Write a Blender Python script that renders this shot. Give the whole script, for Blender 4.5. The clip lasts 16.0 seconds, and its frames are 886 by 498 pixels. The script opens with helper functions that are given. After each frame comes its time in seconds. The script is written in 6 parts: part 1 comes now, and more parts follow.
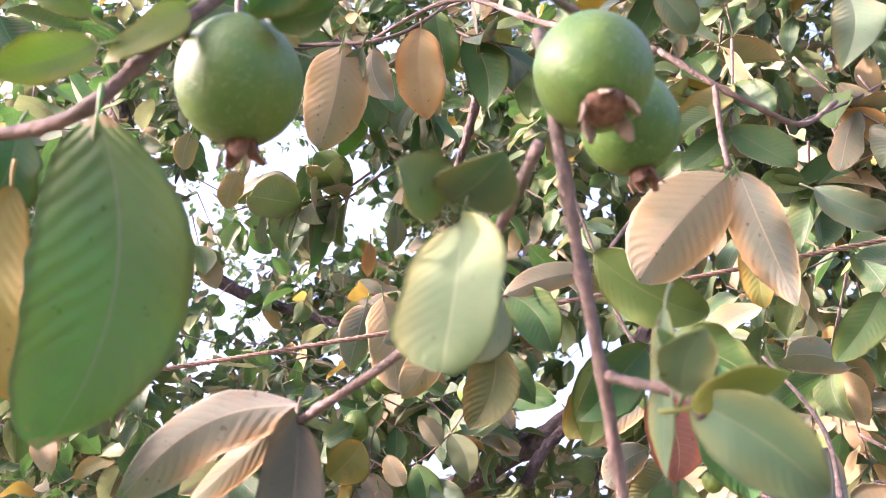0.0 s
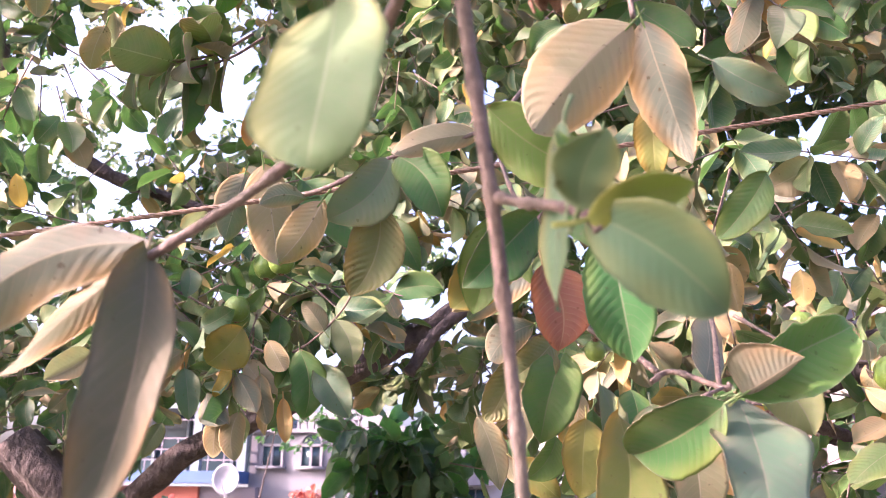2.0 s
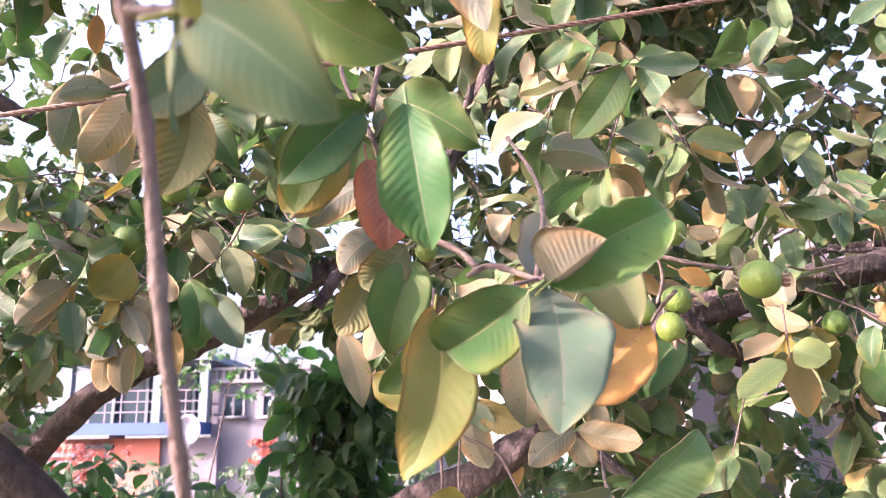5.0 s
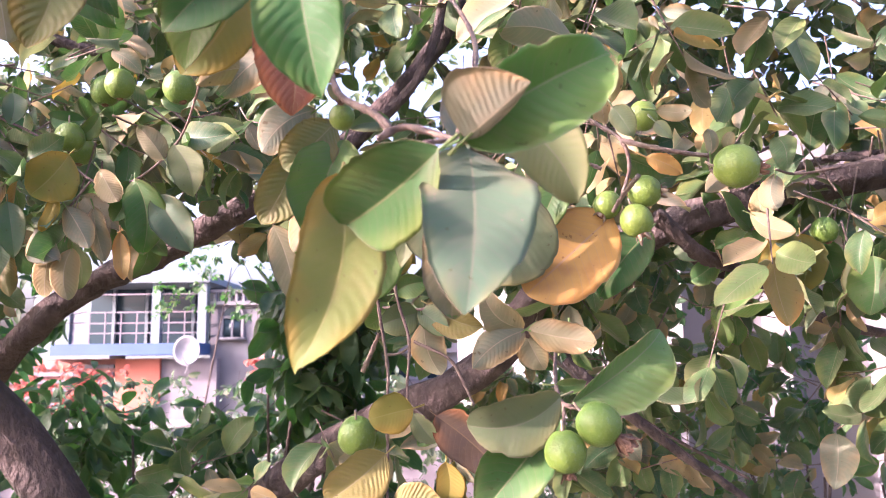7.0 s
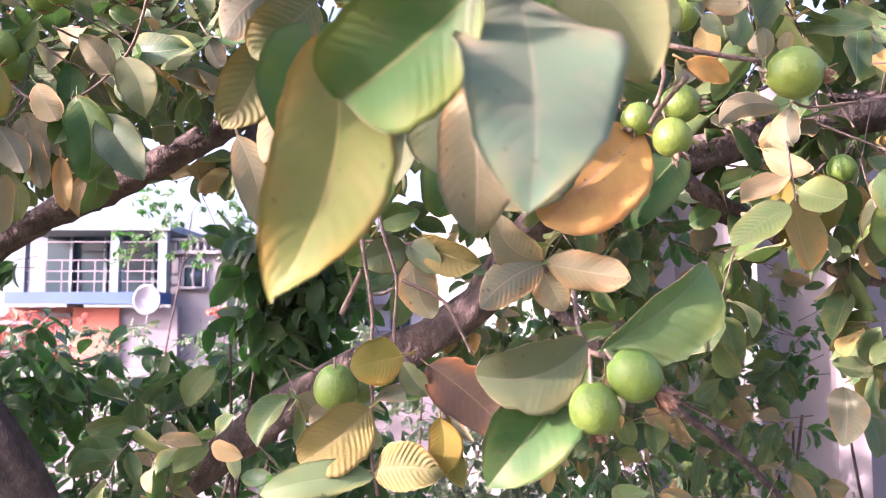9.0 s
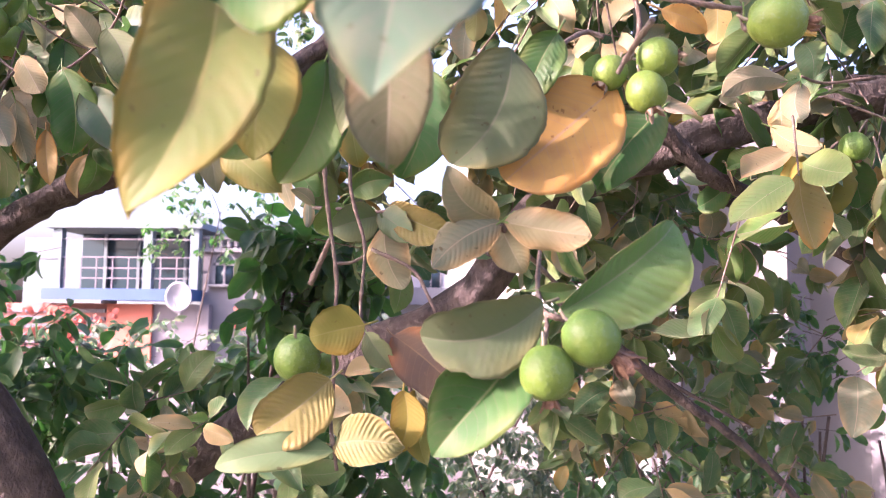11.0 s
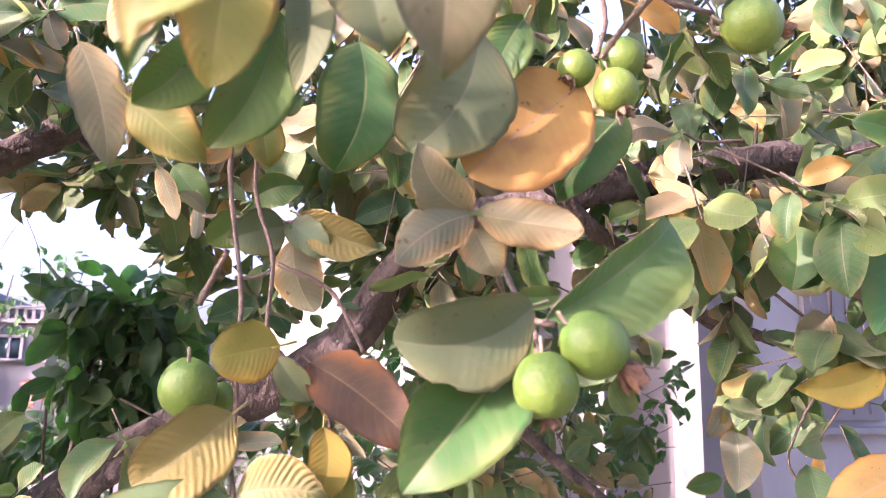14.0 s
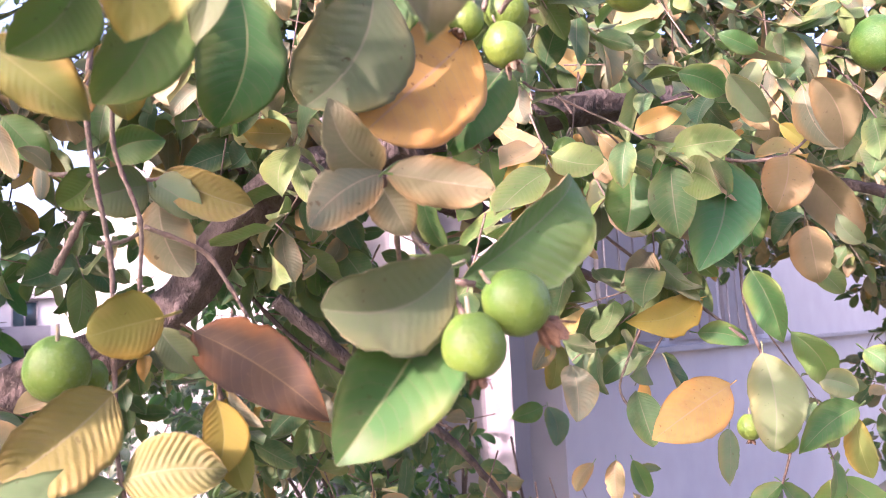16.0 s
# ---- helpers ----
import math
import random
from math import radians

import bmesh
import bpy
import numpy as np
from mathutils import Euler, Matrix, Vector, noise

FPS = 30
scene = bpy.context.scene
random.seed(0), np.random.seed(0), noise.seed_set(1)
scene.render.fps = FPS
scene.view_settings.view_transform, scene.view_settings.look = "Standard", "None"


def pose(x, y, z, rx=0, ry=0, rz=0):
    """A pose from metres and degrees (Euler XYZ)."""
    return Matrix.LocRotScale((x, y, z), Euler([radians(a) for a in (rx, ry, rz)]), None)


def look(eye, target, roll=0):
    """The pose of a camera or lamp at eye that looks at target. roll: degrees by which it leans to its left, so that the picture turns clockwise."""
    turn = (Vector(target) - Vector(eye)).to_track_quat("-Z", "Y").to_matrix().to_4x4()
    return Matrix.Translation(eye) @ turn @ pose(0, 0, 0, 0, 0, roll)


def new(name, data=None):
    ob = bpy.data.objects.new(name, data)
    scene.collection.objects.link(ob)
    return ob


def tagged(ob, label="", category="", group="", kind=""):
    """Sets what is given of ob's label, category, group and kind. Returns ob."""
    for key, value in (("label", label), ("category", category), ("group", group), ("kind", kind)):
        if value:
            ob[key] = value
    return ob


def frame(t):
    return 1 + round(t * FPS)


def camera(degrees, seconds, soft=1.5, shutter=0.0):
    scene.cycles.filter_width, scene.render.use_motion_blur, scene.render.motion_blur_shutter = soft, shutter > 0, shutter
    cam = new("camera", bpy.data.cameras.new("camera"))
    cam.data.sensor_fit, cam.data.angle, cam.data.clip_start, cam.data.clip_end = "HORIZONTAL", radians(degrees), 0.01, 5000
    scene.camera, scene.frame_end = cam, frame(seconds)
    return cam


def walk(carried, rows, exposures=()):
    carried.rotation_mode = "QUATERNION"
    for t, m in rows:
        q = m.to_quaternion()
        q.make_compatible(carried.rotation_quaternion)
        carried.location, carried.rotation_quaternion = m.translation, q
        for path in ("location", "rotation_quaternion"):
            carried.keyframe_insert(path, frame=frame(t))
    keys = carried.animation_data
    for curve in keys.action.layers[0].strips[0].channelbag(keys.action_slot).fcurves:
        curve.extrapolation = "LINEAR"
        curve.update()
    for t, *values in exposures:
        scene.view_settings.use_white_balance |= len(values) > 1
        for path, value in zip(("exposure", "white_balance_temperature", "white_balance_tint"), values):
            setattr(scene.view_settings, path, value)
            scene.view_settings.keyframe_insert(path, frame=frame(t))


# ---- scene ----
# ---------- camera and its walk ----------
cam = camera(57.48, 16.0, soft=0.5)
cam.data.dof.use_dof = True
cam.data.dof.focus_distance = 1.1
cam.data.dof.aperture_fstop = 12.0
PATH = [
    (0, pose(-0.1330, -0.3581, 1.6853, 113.705, -1.706, 12.721)),
    (0.5, pose(-0.1389, -0.3462, 1.6760, 110.797, -1.750, 8.135)),
    (1, pose(-0.1349, -0.3329, 1.6688, 109.087, -1.184, 5.970)),
    (1.5, pose(-0.1353, -0.3181, 1.6655, 108.130, -0.991, 5.402)),
    (2, pose(-0.1357, -0.2996, 1.6631, 107.269, -0.706, 5.006)),
    (2.5, pose(-0.1420, -0.2853, 1.6595, 106.427, -0.439, 3.733)),
    (3, pose(-0.1278, -0.2672, 1.6476, 105.656, -0.169, 1.670)),
    (3.5, pose(-0.1038, -0.2615, 1.6483, 105.094, -0.318, 1.841)),
    (4, pose(-0.0659, -0.2451, 1.6458, 104.993, 0.103, 1.451)),
    (4.2, pose(-0.0583, -0.2424, 1.6405, 104.944, 0.506, 1.386)),
    (6.3, pose(0.0402, -0.1956, 1.6219, 100.087, 0.652, 4.352)),
    (6.5, pose(0.0420, -0.1766, 1.6165, 99.619, 0.535, 3.831)),
    (7, pose(0.0368, -0.1363, 1.6099, 98.363, 0.509, 2.615)),
    (7.5, pose(0.0129, -0.0912, 1.5994, 97.055, 0.121, 1.192)),
    (8, pose(-0.0088, -0.0572, 1.5958, 96.031, 0.726, 0.281)),
    (8.5, pose(-0.0076, -0.0235, 1.6033, 95.872, 0.113, 0.232)),
    (9, pose(0.0000, 0.0000, 1.6000, 95.000, 0.000, -0.000)),
    (9.2, pose(0.0128, 0.0068, 1.5932, 94.760, -0.112, -0.321)),
    (11.3, pose(0.0652, 0.0491, 1.5667, 95.252, -0.585, 2.696)),
    (11.5, pose(0.0679, 0.0552, 1.5626, 96.120, -0.580, 2.936)),
    (12, pose(0.0636, 0.0692, 1.5425, 97.631, -1.286, 2.545)),
    (12.5, pose(0.0390, 0.0744, 1.5315, 98.863, -2.406, -0.729)),
    (13, pose(0.0121, 0.0933, 1.5227, 99.891, -2.337, -3.244)),
    (13.5, pose(-0.0181, 0.1134, 1.5144, 101.206, -1.745, -7.347)),
    (14, pose(-0.0334, 0.1560, 1.5240, 100.931, -0.855, -10.959)),
    (14.5, pose(-0.0413, 0.1854, 1.5248, 100.442, 0.603, -13.066)),
    (15, pose(-0.0663, 0.1895, 1.5216, 99.309, 1.553, -14.070)),
    (15.5, pose(-0.0857, 0.1886, 1.5322, 98.019, 2.163, -18.510)),
    (16, pose(-0.0943, 0.1853, 1.5380, 96.629, 2.905, -24.320)),
]
walk(cam, PATH, exposures=[(0.0, 2.89, 4920, 28), (16.0, 2.89, 4920, 28)])

# ---------- world, sun ----------
SUN_FROM = Vector((-0.88, -0.31, 0.36)).normalized()
world = bpy.data.worlds.new("world")
scene.world = world
world.use_nodes = True
wn = world.node_tree.nodes
sky = wn.new("ShaderNodeTexSky")
sky.sky_type = "NISHITA"
sky.sun_disc = False
sky.sun_elevation = math.asin(SUN_FROM.z)
sky.sun_rotation = math.atan2(SUN_FROM.x, SUN_FROM.y)
sky.air_density, sky.dust_density, sky.ozone_density = 0.7, 10.0, 0.0
wn["Background"].inputs["Strength"].default_value = 0.14
haze = wn.new("ShaderNodeMix")
haze.data_type, haze.blend_type = "RGBA", "MULTIPLY"
haze.inputs[0].default_value = 1.0
haze.inputs[7].default_value = (1.45, 1.24, 1.12, 1)
world.node_tree.links.new(sky.outputs["Color"], haze.inputs[6])
world.node_tree.links.new(haze.outputs[2], wn["Background"].inputs["Color"])

sun = new("sun", bpy.data.lights.new("sun", "SUN"))
sun.data.energy = 3.3
sun.data.angle = radians(0.5)
sun.data.color = (1.0, 0.63, 0.44)
sun.matrix_world = look(SUN_FROM * 30, (0, 0, 0))


# ---------- materials ----------
def mat(name):
    m = bpy.data.materials.new(name)
    m.use_nodes = True
    return m, m.node_tree.nodes, m.node_tree.links, m.node_tree.nodes["Principled BSDF"]


def math_node(nt, op, a, b=None, clamp=False):
    n = nt.nodes.new("ShaderNodeMath")
    n.operation, n.use_clamp = op, clamp
    for i, v in enumerate((a, b)):
        if v is None:
            continue
        if isinstance(v, (int, float)):
            n.inputs[i].default_value = v
        else:
            nt.links.new(v, n.inputs[i])
    return n.outputs[0]


def mix_col(nt, fac, a, b, mode="MIX"):
    n = nt.nodes.new("ShaderNodeMix")
    n.data_type, n.blend_type = "RGBA", mode
    for sock, v in ((n.inputs[0], fac), (n.inputs[6], a), (n.inputs[7], b)):
        if isinstance(v, (int, float)):
            sock.default_value = v
        elif isinstance(v, tuple):
            sock.default_value = (*v, 1)
        else:
            nt.links.new(v, sock)
    return n.outputs[2]


def noise_fac(nt, scale, detail=4, coord="Object", lo=0.35, hi=0.65, stretch=None):
    tc = nt.nodes.new("ShaderNodeTexCoord")
    src = tc.outputs[coord]
    if stretch:
        mp = nt.nodes.new("ShaderNodeMapping")
        mp.inputs["Scale"].default_value = stretch
        nt.links.new(src, mp.inputs["Vector"])
        src = mp.outputs[0]
    n = nt.nodes.new("ShaderNodeTexNoise")
    n.inputs["Scale"].default_value, n.inputs["Detail"].default_value = scale, detail
    nt.links.new(src, n.inputs["Vector"])
    r = nt.nodes.new("ShaderNodeMapRange")
    r.inputs["From Min"].default_value, r.inputs["From Max"].default_value = lo, hi
    nt.links.new(n.outputs["Fac"], r.inputs["Value"])
    return r.outputs[0]


def bump(nt, p, height, strength, dist):
    b = nt.nodes.new("ShaderNodeBump")
    b.inputs["Strength"].default_value, b.inputs["Distance"].default_value = strength, dist
    nt.links.new(height, b.inputs["Height"])
    nt.links.new(b.outputs[0], p.inputs["Normal"])


def leaf_material(name, low, high, vein, blot, blotted=0.3, rough=0.5, clear=0.36, relief=0.5, islands=False, glow=(0.10, 0.22, 0.025), lines=0.42, down=0.20):
    """A leaf: two dusty tones, a pale midrib, arched side veins with soft corrugation, blotches, specks and dry rims; glow: the tint of light that passes through the blade; down: its fine hair and dust."""
    m, nodes, links, p = mat(name)
    nt = m.node_tree
    uv = nodes.new("ShaderNodeUVMap")
    sep = nodes.new("ShaderNodeSeparateXYZ")
    links.new(uv.outputs[0], sep.inputs[0])
    along, across = sep.outputs[0], sep.outputs[1]
    side = math_node(nt, "ABSOLUTE", math_node(nt, "SUBTRACT", across, 0.5))
    if islands:
        geo = nodes.new("ShaderNodeNewGeometry")
        chance = geo.outputs["Random Per Island"]
    else:
        info = nodes.new("ShaderNodeObjectInfo")
        chance = info.outputs["Random"]
    # side veins leave the midrib at a slant and arch towards the tip
    arch = math_node(nt, "POWER", math_node(nt, "MULTIPLY", side, 2.0), 1.35)
    wave = math_node(nt, "SUBTRACT", math_node(nt, "MULTIPLY", along, 82.0), math_node(nt, "MULTIPLY", arch, 17.0))
    wave = math_node(nt, "ADD", wave, math_node(nt, "MULTIPLY", noise_fac(nt, 45, 3, lo=0.2, hi=0.8), 2.6))
    wave = math_node(nt, "ADD", wave, math_node(nt, "MULTIPLY", math_node(nt, "GREATER_THAN", across, 0.5), 2.2))
    ribs = math_node(nt, "COSINE", wave)
    thin = math_node(nt, "POWER", math_node(nt, "MAXIMUM", ribs, 0.0), 22.0)
    rib = math_node(nt, "LESS_THAN", side, 0.013)
    rim = math_node(nt, "GREATER_THAN", side, 0.486)
    rib = math_node(nt, "MAXIMUM", rib, math_node(nt, "MULTIPLY", rim, 0.6))
    veins = math_node(nt, "MAXIMUM", math_node(nt, "MULTIPLY", thin, lines), rib, clamp=True)
    big = noise_fac(nt, 26, 3)
    tone = math_node(nt, "ADD", math_node(nt, "MULTIPLY", big, 0.5), math_node(nt, "MULTIPLY", chance, 0.5), clamp=True)
    base = mix_col(nt, tone, low, high)
    age = math_node(nt, "FRACT", math_node(nt, "MULTIPLY", chance, 7.31))
    base = mix_col(nt, math_node(nt, "MULTIPLY", math_node(nt, "SUBTRACT", age, 0.6, clamp=True), 1.4), base, (1.4 * high[0], 1.08 * high[1], 0.62 * high[2]))
    base = mix_col(nt, math_node(nt, "MULTIPLY", math_node(nt, "SUBTRACT", 0.5, age, clamp=True), 1.8), base, (0.72 * low[0], 0.92 * low[1], 1.35 * low[2]))
    base = mix_col(nt, math_node(nt, "MULTIPLY", noise_fac(nt, 60, 5, lo=0.50, hi=0.75), blotted), base, blot)
    dry = math_node(nt, "MULTIPLY", noise_fac(nt, 34, 3, lo=0.50, hi=0.66), math_node(nt, "MULTIPLY", math_node(nt, "SUBTRACT", side, 0.33, clamp=True), 5.5, clamp=True))
    base = mix_col(nt, math_node(nt, "MULTIPLY", dry, 0.6), base, blot)
    # yellowing creeps in from the margin
    turn = math_node(nt, "MULTIPLY", math_node(nt, "MULTIPLY", math_node(nt, "SUBTRACT", side, 0.2, clamp=True), 3.3, clamp=True), noise_fac(nt, 16, 3, lo=0.42, hi=0.64))
    base = mix_col(nt, math_node(nt, "MULTIPLY", turn, 0.8), base, (1.8 * high[0], 1.2 * high[1], 0.62 * high[2]))
    base = mix_col(nt, math_node(nt, "MULTIPLY", veins, 0.8), base, vein)
    speck = noise_fac(nt, 170, 2, lo=0.70, hi=0.73)
    base = mix_col(nt, math_node(nt, "MULTIPLY", speck, 0.75), base, (0.05, 0.03, 0.015))
    links.new(base, p.inputs["Base Color"])
    p.inputs["Roughness"].default_value = rough
    p.inputs["Specular IOR Level"].default_value = 0.26
    p.inputs["Sheen Weight"].default_value = down
    p.inputs["Sheen Roughness"].default_value = 0.55
    p.inputs["Sheen Tint"].default_value = (1.0, 0.80, 0.64, 1)
    quilt = math_node(nt, "MULTIPLY", math_node(nt, "MULTIPLY", ribs, noise_fac(nt, 24, 3, lo=0.34, hi=0.64)), -0.5)
    quilt = math_node(nt, "MULTIPLY", quilt, math_node(nt, "MINIMUM", math_node(nt, "MULTIPLY", side, 6.0), 1.0))
    height = math_node(nt, "ADD", quilt, math_node(nt, "MULTIPLY", noise_fac(nt, 150, 3), 0.35))
    bump(nt, p, height, relief, 0.0009)
    tr = nodes.new("ShaderNodeBsdfTranslucent")
    lit = mix_col(nt, math_node(nt, "MULTIPLY", tone, 0.5), glow, tuple(min(1.0, 1.35 * g) for g in glow))
    lit = mix_col(nt, math_node(nt, "MULTIPLY", math_node(nt, "MAXIMUM", thin, rib), 0.35), lit, tuple(0.45 * g for g in glow))
    links.new(lit, tr.inputs["Color"])
    mx = nodes.new("ShaderNodeMixShader")
    mx.inputs[0].default_value = clear
    links.new(p.outputs[0], mx.inputs[1])
    links.new(tr.outputs[0], mx.inputs[2])
    links.new(mx.outputs[0], nodes["Material Output"].inputs["Surface"])
    return m


GREEN_GLOW, PALE_GLOW, GOLD_GLOW, RED_GLOW = (0.10, 0.27, 0.025), (0.16, 0.20, 0.075), (0.36, 0.28, 0.03), (0.30, 0.09, 0.03)
M = {}
M["green"] = leaf_material("leaf_green", (0.040, 0.112, 0.020), (0.088, 0.166, 0.042), (0.200, 0.240, 0.095), (0.160, 0.152, 0.075), 0.35, 0.48, relief=0.32, glow=(0.075, 0.26, 0.016), clear=0.46)
M["under"] = leaf_material("leaf_underside", (0.136, 0.142, 0.072), (0.200, 0.187, 0.100), (0.305, 0.266, 0.175), (0.232, 0.164, 0.104), 0.45, 0.75, clear=0.26, relief=0.36, glow=PALE_GLOW)
M["dusty"] = leaf_material("leaf_dusty", (0.062, 0.114, 0.058), (0.104, 0.148, 0.084), (0.165, 0.190, 0.115), (0.181, 0.164, 0.107), 0.35, 0.65, relief=0.25, glow=GREEN_GLOW, clear=0.38)
M["ribbed"] = leaf_material("leaf_ribbed", (0.062, 0.165, 0.052), (0.112, 0.215, 0.088), (0.235, 0.290, 0.160), (0.158, 0.153, 0.090), 0.3, 0.55, relief=1.00, glow=(0.09, 0.32, 0.035), clear=0.48)
M["ribbed_under"] = leaf_material("leaf_ribbed_underside", (0.152, 0.149, 0.078), (0.224, 0.200, 0.108), (0.305, 0.268, 0.165), (0.232, 0.164, 0.107), 0.45, 0.75, clear=0.24, relief=0.38, glow=PALE_GLOW)
M["emerald"] = leaf_material("leaf_emerald", (0.038, 0.130, 0.028), (0.074, 0.176, 0.050), (0.203, 0.271, 0.136), (0.169, 0.169, 0.085), 0.3, 0.5, relief=0.36, glow=(0.05, 0.28, 0.025), clear=0.46)
M["pale"] = leaf_material("leaf_pale", (0.072, 0.110, 0.040), (0.112, 0.142, 0.066), (0.175, 0.185, 0.115), (0.175, 0.155, 0.105), 0.3, 0.65, relief=0.25, glow=PALE_GLOW)
M["olive"] = leaf_material("leaf_olive", (0.088, 0.080, 0.036), (0.132, 0.112, 0.052), (0.192, 0.158, 0.090), (0.181, 0.136, 0.079), 0.4, 0.7, relief=0.29, glow=(0.12, 0.16, 0.03))
M["mint"] = leaf_material("leaf_young", (0.090, 0.156, 0.056), (0.138, 0.203, 0.088), (0.203, 0.260, 0.124), (0.181, 0.192, 0.090), 0.25, 0.6, relief=0.22, glow=(0.08, 0.18, 0.03), lines=0.3, clear=0.42)
M["fresh"] = leaf_material("leaf_fresh", (0.100, 0.165, 0.022), (0.160, 0.212, 0.040), (0.220, 0.250, 0.090), (0.147, 0.158, 0.079), 0.25, 0.55, relief=0.22, glow=(0.24, 0.36, 0.03), lines=0.35, clear=0.46)
M["yellow"] = leaf_material("leaf_yellow", (0.112, 0.140, 0.021), (0.188, 0.182, 0.034), (0.260, 0.245, 0.075), (0.225, 0.165, 0.065), 0.4, 0.6, relief=0.29, glow=GOLD_GLOW, down=0.08)
M["ribbed_yellow"] = leaf_material("leaf_ribbed_yellow", (0.104, 0.130, 0.036), (0.160, 0.168, 0.060), (0.260, 0.245, 0.120), (0.237, 0.169, 0.096), 0.4, 0.65, relief=0.95, glow=(0.26, 0.28, 0.04))
M["brown"] = leaf_material("leaf_brown", (0.018, 0.011, 0.007), (0.104, 0.060, 0.015), (0.075, 0.050, 0.020), (0.018, 0.012, 0.012), 0.7, 0.75, clear=0.1, relief=0.22, glow=(0.10, 0.055, 0.012), down=0.03)
M["ochre"] = leaf_material("leaf_ochre", (0.250, 0.188, 0.055), (0.340, 0.260, 0.080), (0.350, 0.249, 0.136), (0.192, 0.096, 0.051), 0.55, 0.7, relief=0.22, glow=(0.46, 0.25, 0.03))
M["red"] = leaf_material("leaf_red", (0.175, 0.070, 0.041), (0.254, 0.130, 0.070), (0.316, 0.203, 0.113), (0.158, 0.119, 0.040), 0.55, 0.6, relief=0.40, glow=RED_GLOW, lines=0.7)
M["crown"] = leaf_material("crown_leaf", (0.026, 0.074, 0.021), (0.078, 0.138, 0.044), (0.169, 0.181, 0.102), (0.164, 0.133, 0.073), 0.35, 0.55, relief=0.29, islands=True, glow=(0.050, 0.120, 0.020), clear=0.26)
M["crown_pale"] = leaf_material("crown_leaf_pale", (0.115, 0.127, 0.062), (0.208, 0.180, 0.100), (0.260, 0.226, 0.147), (0.226, 0.147, 0.079), 0.4, 0.7, clear=0.28, relief=0.32, islands=True, glow=PALE_GLOW)
M["crown_yellow"] = leaf_material("crown_leaf_yellow", (0.169, 0.164, 0.043), (0.277, 0.209, 0.073), (0.316, 0.249, 0.124), (0.203, 0.113, 0.040), 0.4, 0.6, relief=0.32, islands=True, glow=(0.22, 0.17, 0.02))
M["dark"] = leaf_material("dark_leaf", (0.023, 0.068, 0.027), (0.070, 0.135, 0.059), (0.095, 0.149, 0.068), (0.068, 0.068, 0.041), 0.3, 0.5, relief=0.22, islands=True, glow=(0.05, 0.16, 0.02), down=0.1)
M["teal"] = leaf_material("shrub_leaf", (0.040, 0.066, 0.050), (0.092, 0.124, 0.102), (0.100, 0.130, 0.105), (0.190, 0.190, 0.175), 0.4, 0.6, relief=0.14, islands=True, glow=(0.08, 0.16, 0.06), down=0.1)
M["petal"] = leaf_material("petal", (0.240, 0.088, 0.060), (0.310, 0.140, 0.100), (0.300, 0.140, 0.100), (0.360, 0.160, 0.120), 0.4, 0.6, relief=0.14, islands=True, glow=(0.40, 0.10, 0.08), down=0.1)


def rough_material(name, low, high, scale=20, rough=0.8, relief=0.4, dist=0.002, stretch=None, stain=None):
    m, nodes, links, p = mat(name)
    nt = m.node_tree
    fac = noise_fac(nt, scale, 6, lo=0.3, hi=0.7, stretch=stretch)
    col = mix_col(nt, fac, low, high)
    if stain:
        col = mix_col(nt, math_node(nt, "MULTIPLY", noise_fac(nt, scale * 0.13, 4, lo=0.45, hi=0.7), 0.6), col, stain)
    links.new(col, p.inputs["Base Color"])
    p.inputs["Roughness"].default_value = rough
    bump(nt, p, noise_fac(nt, scale * 2.2, 6, lo=0.2, hi=0.8, stretch=stretch), relief, dist)
    return m


M["bark"] = rough_material("bark", (0.019, 0.015, 0.0135), (0.086, 0.066, 0.056), 30, 0.9, 1.0, 0.009, (1, 1, 0.7), (0.07, 0.05, 0.04))
M["twig"] = rough_material("twig_bark", (0.062, 0.044, 0.033), (0.150, 0.108, 0.080), 150, 0.8, 0.8, 0.0014, None, (0.09, 0.085, 0.06))
M["stalk"] = rough_material("green_stalk", (0.15, 0.14, 0.14), (0.22, 0.18, 0.09), 160, 0.6, 0.3, 0.001)
M["calyx"] = rough_material("dry_calyx", (0.07, 0.035, 0.02), (0.2, 0.12, 0.07), 260, 0.9, 0.8, 0.001)
M["pale_calyx"] = rough_material("pale_calyx", (0.11, 0.085, 0.05), (0.20, 0.16, 0.10), 200, 0.8, 0.5, 0.001)
M["wire"] = rough_material("rusty_wire", (0.085, 0.050, 0.030), (0.165, 0.110, 0.070), 300, 0.7, 0.5, 0.0006)
M["earth"] = rough_material("earth", (0.06, 0.06, 0.03), (0.15, 0.13, 0.08), 1.4, 0.95, 0.5, 0.03, None, (0.045, 0.07, 0.03))
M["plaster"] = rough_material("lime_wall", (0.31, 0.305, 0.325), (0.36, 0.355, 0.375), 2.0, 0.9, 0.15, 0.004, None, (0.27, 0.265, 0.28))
# the plaster with its colour darkened, so the sunlit wing shows less bright
M["dimmed_plaster"] = rough_material("dimmed_plaster", (0.20, 0.195, 0.205), (0.24, 0.235, 0.24), 2.0, 0.9, 0.15, 0.004, None, (0.17, 0.165, 0.17))
M["white"] = rough_material("white_paint", (0.135, 0.132, 0.145), (0.165, 0.162, 0.175), 1.5, 0.8, 0.1, 0.004, None, (0.19, 0.185, 0.19))
M["pale_blue"] = rough_material("pale_blue_paint", (0.105, 0.135, 0.15), (0.14, 0.17, 0.185), 1.2, 0.8, 0.1, 0.004)
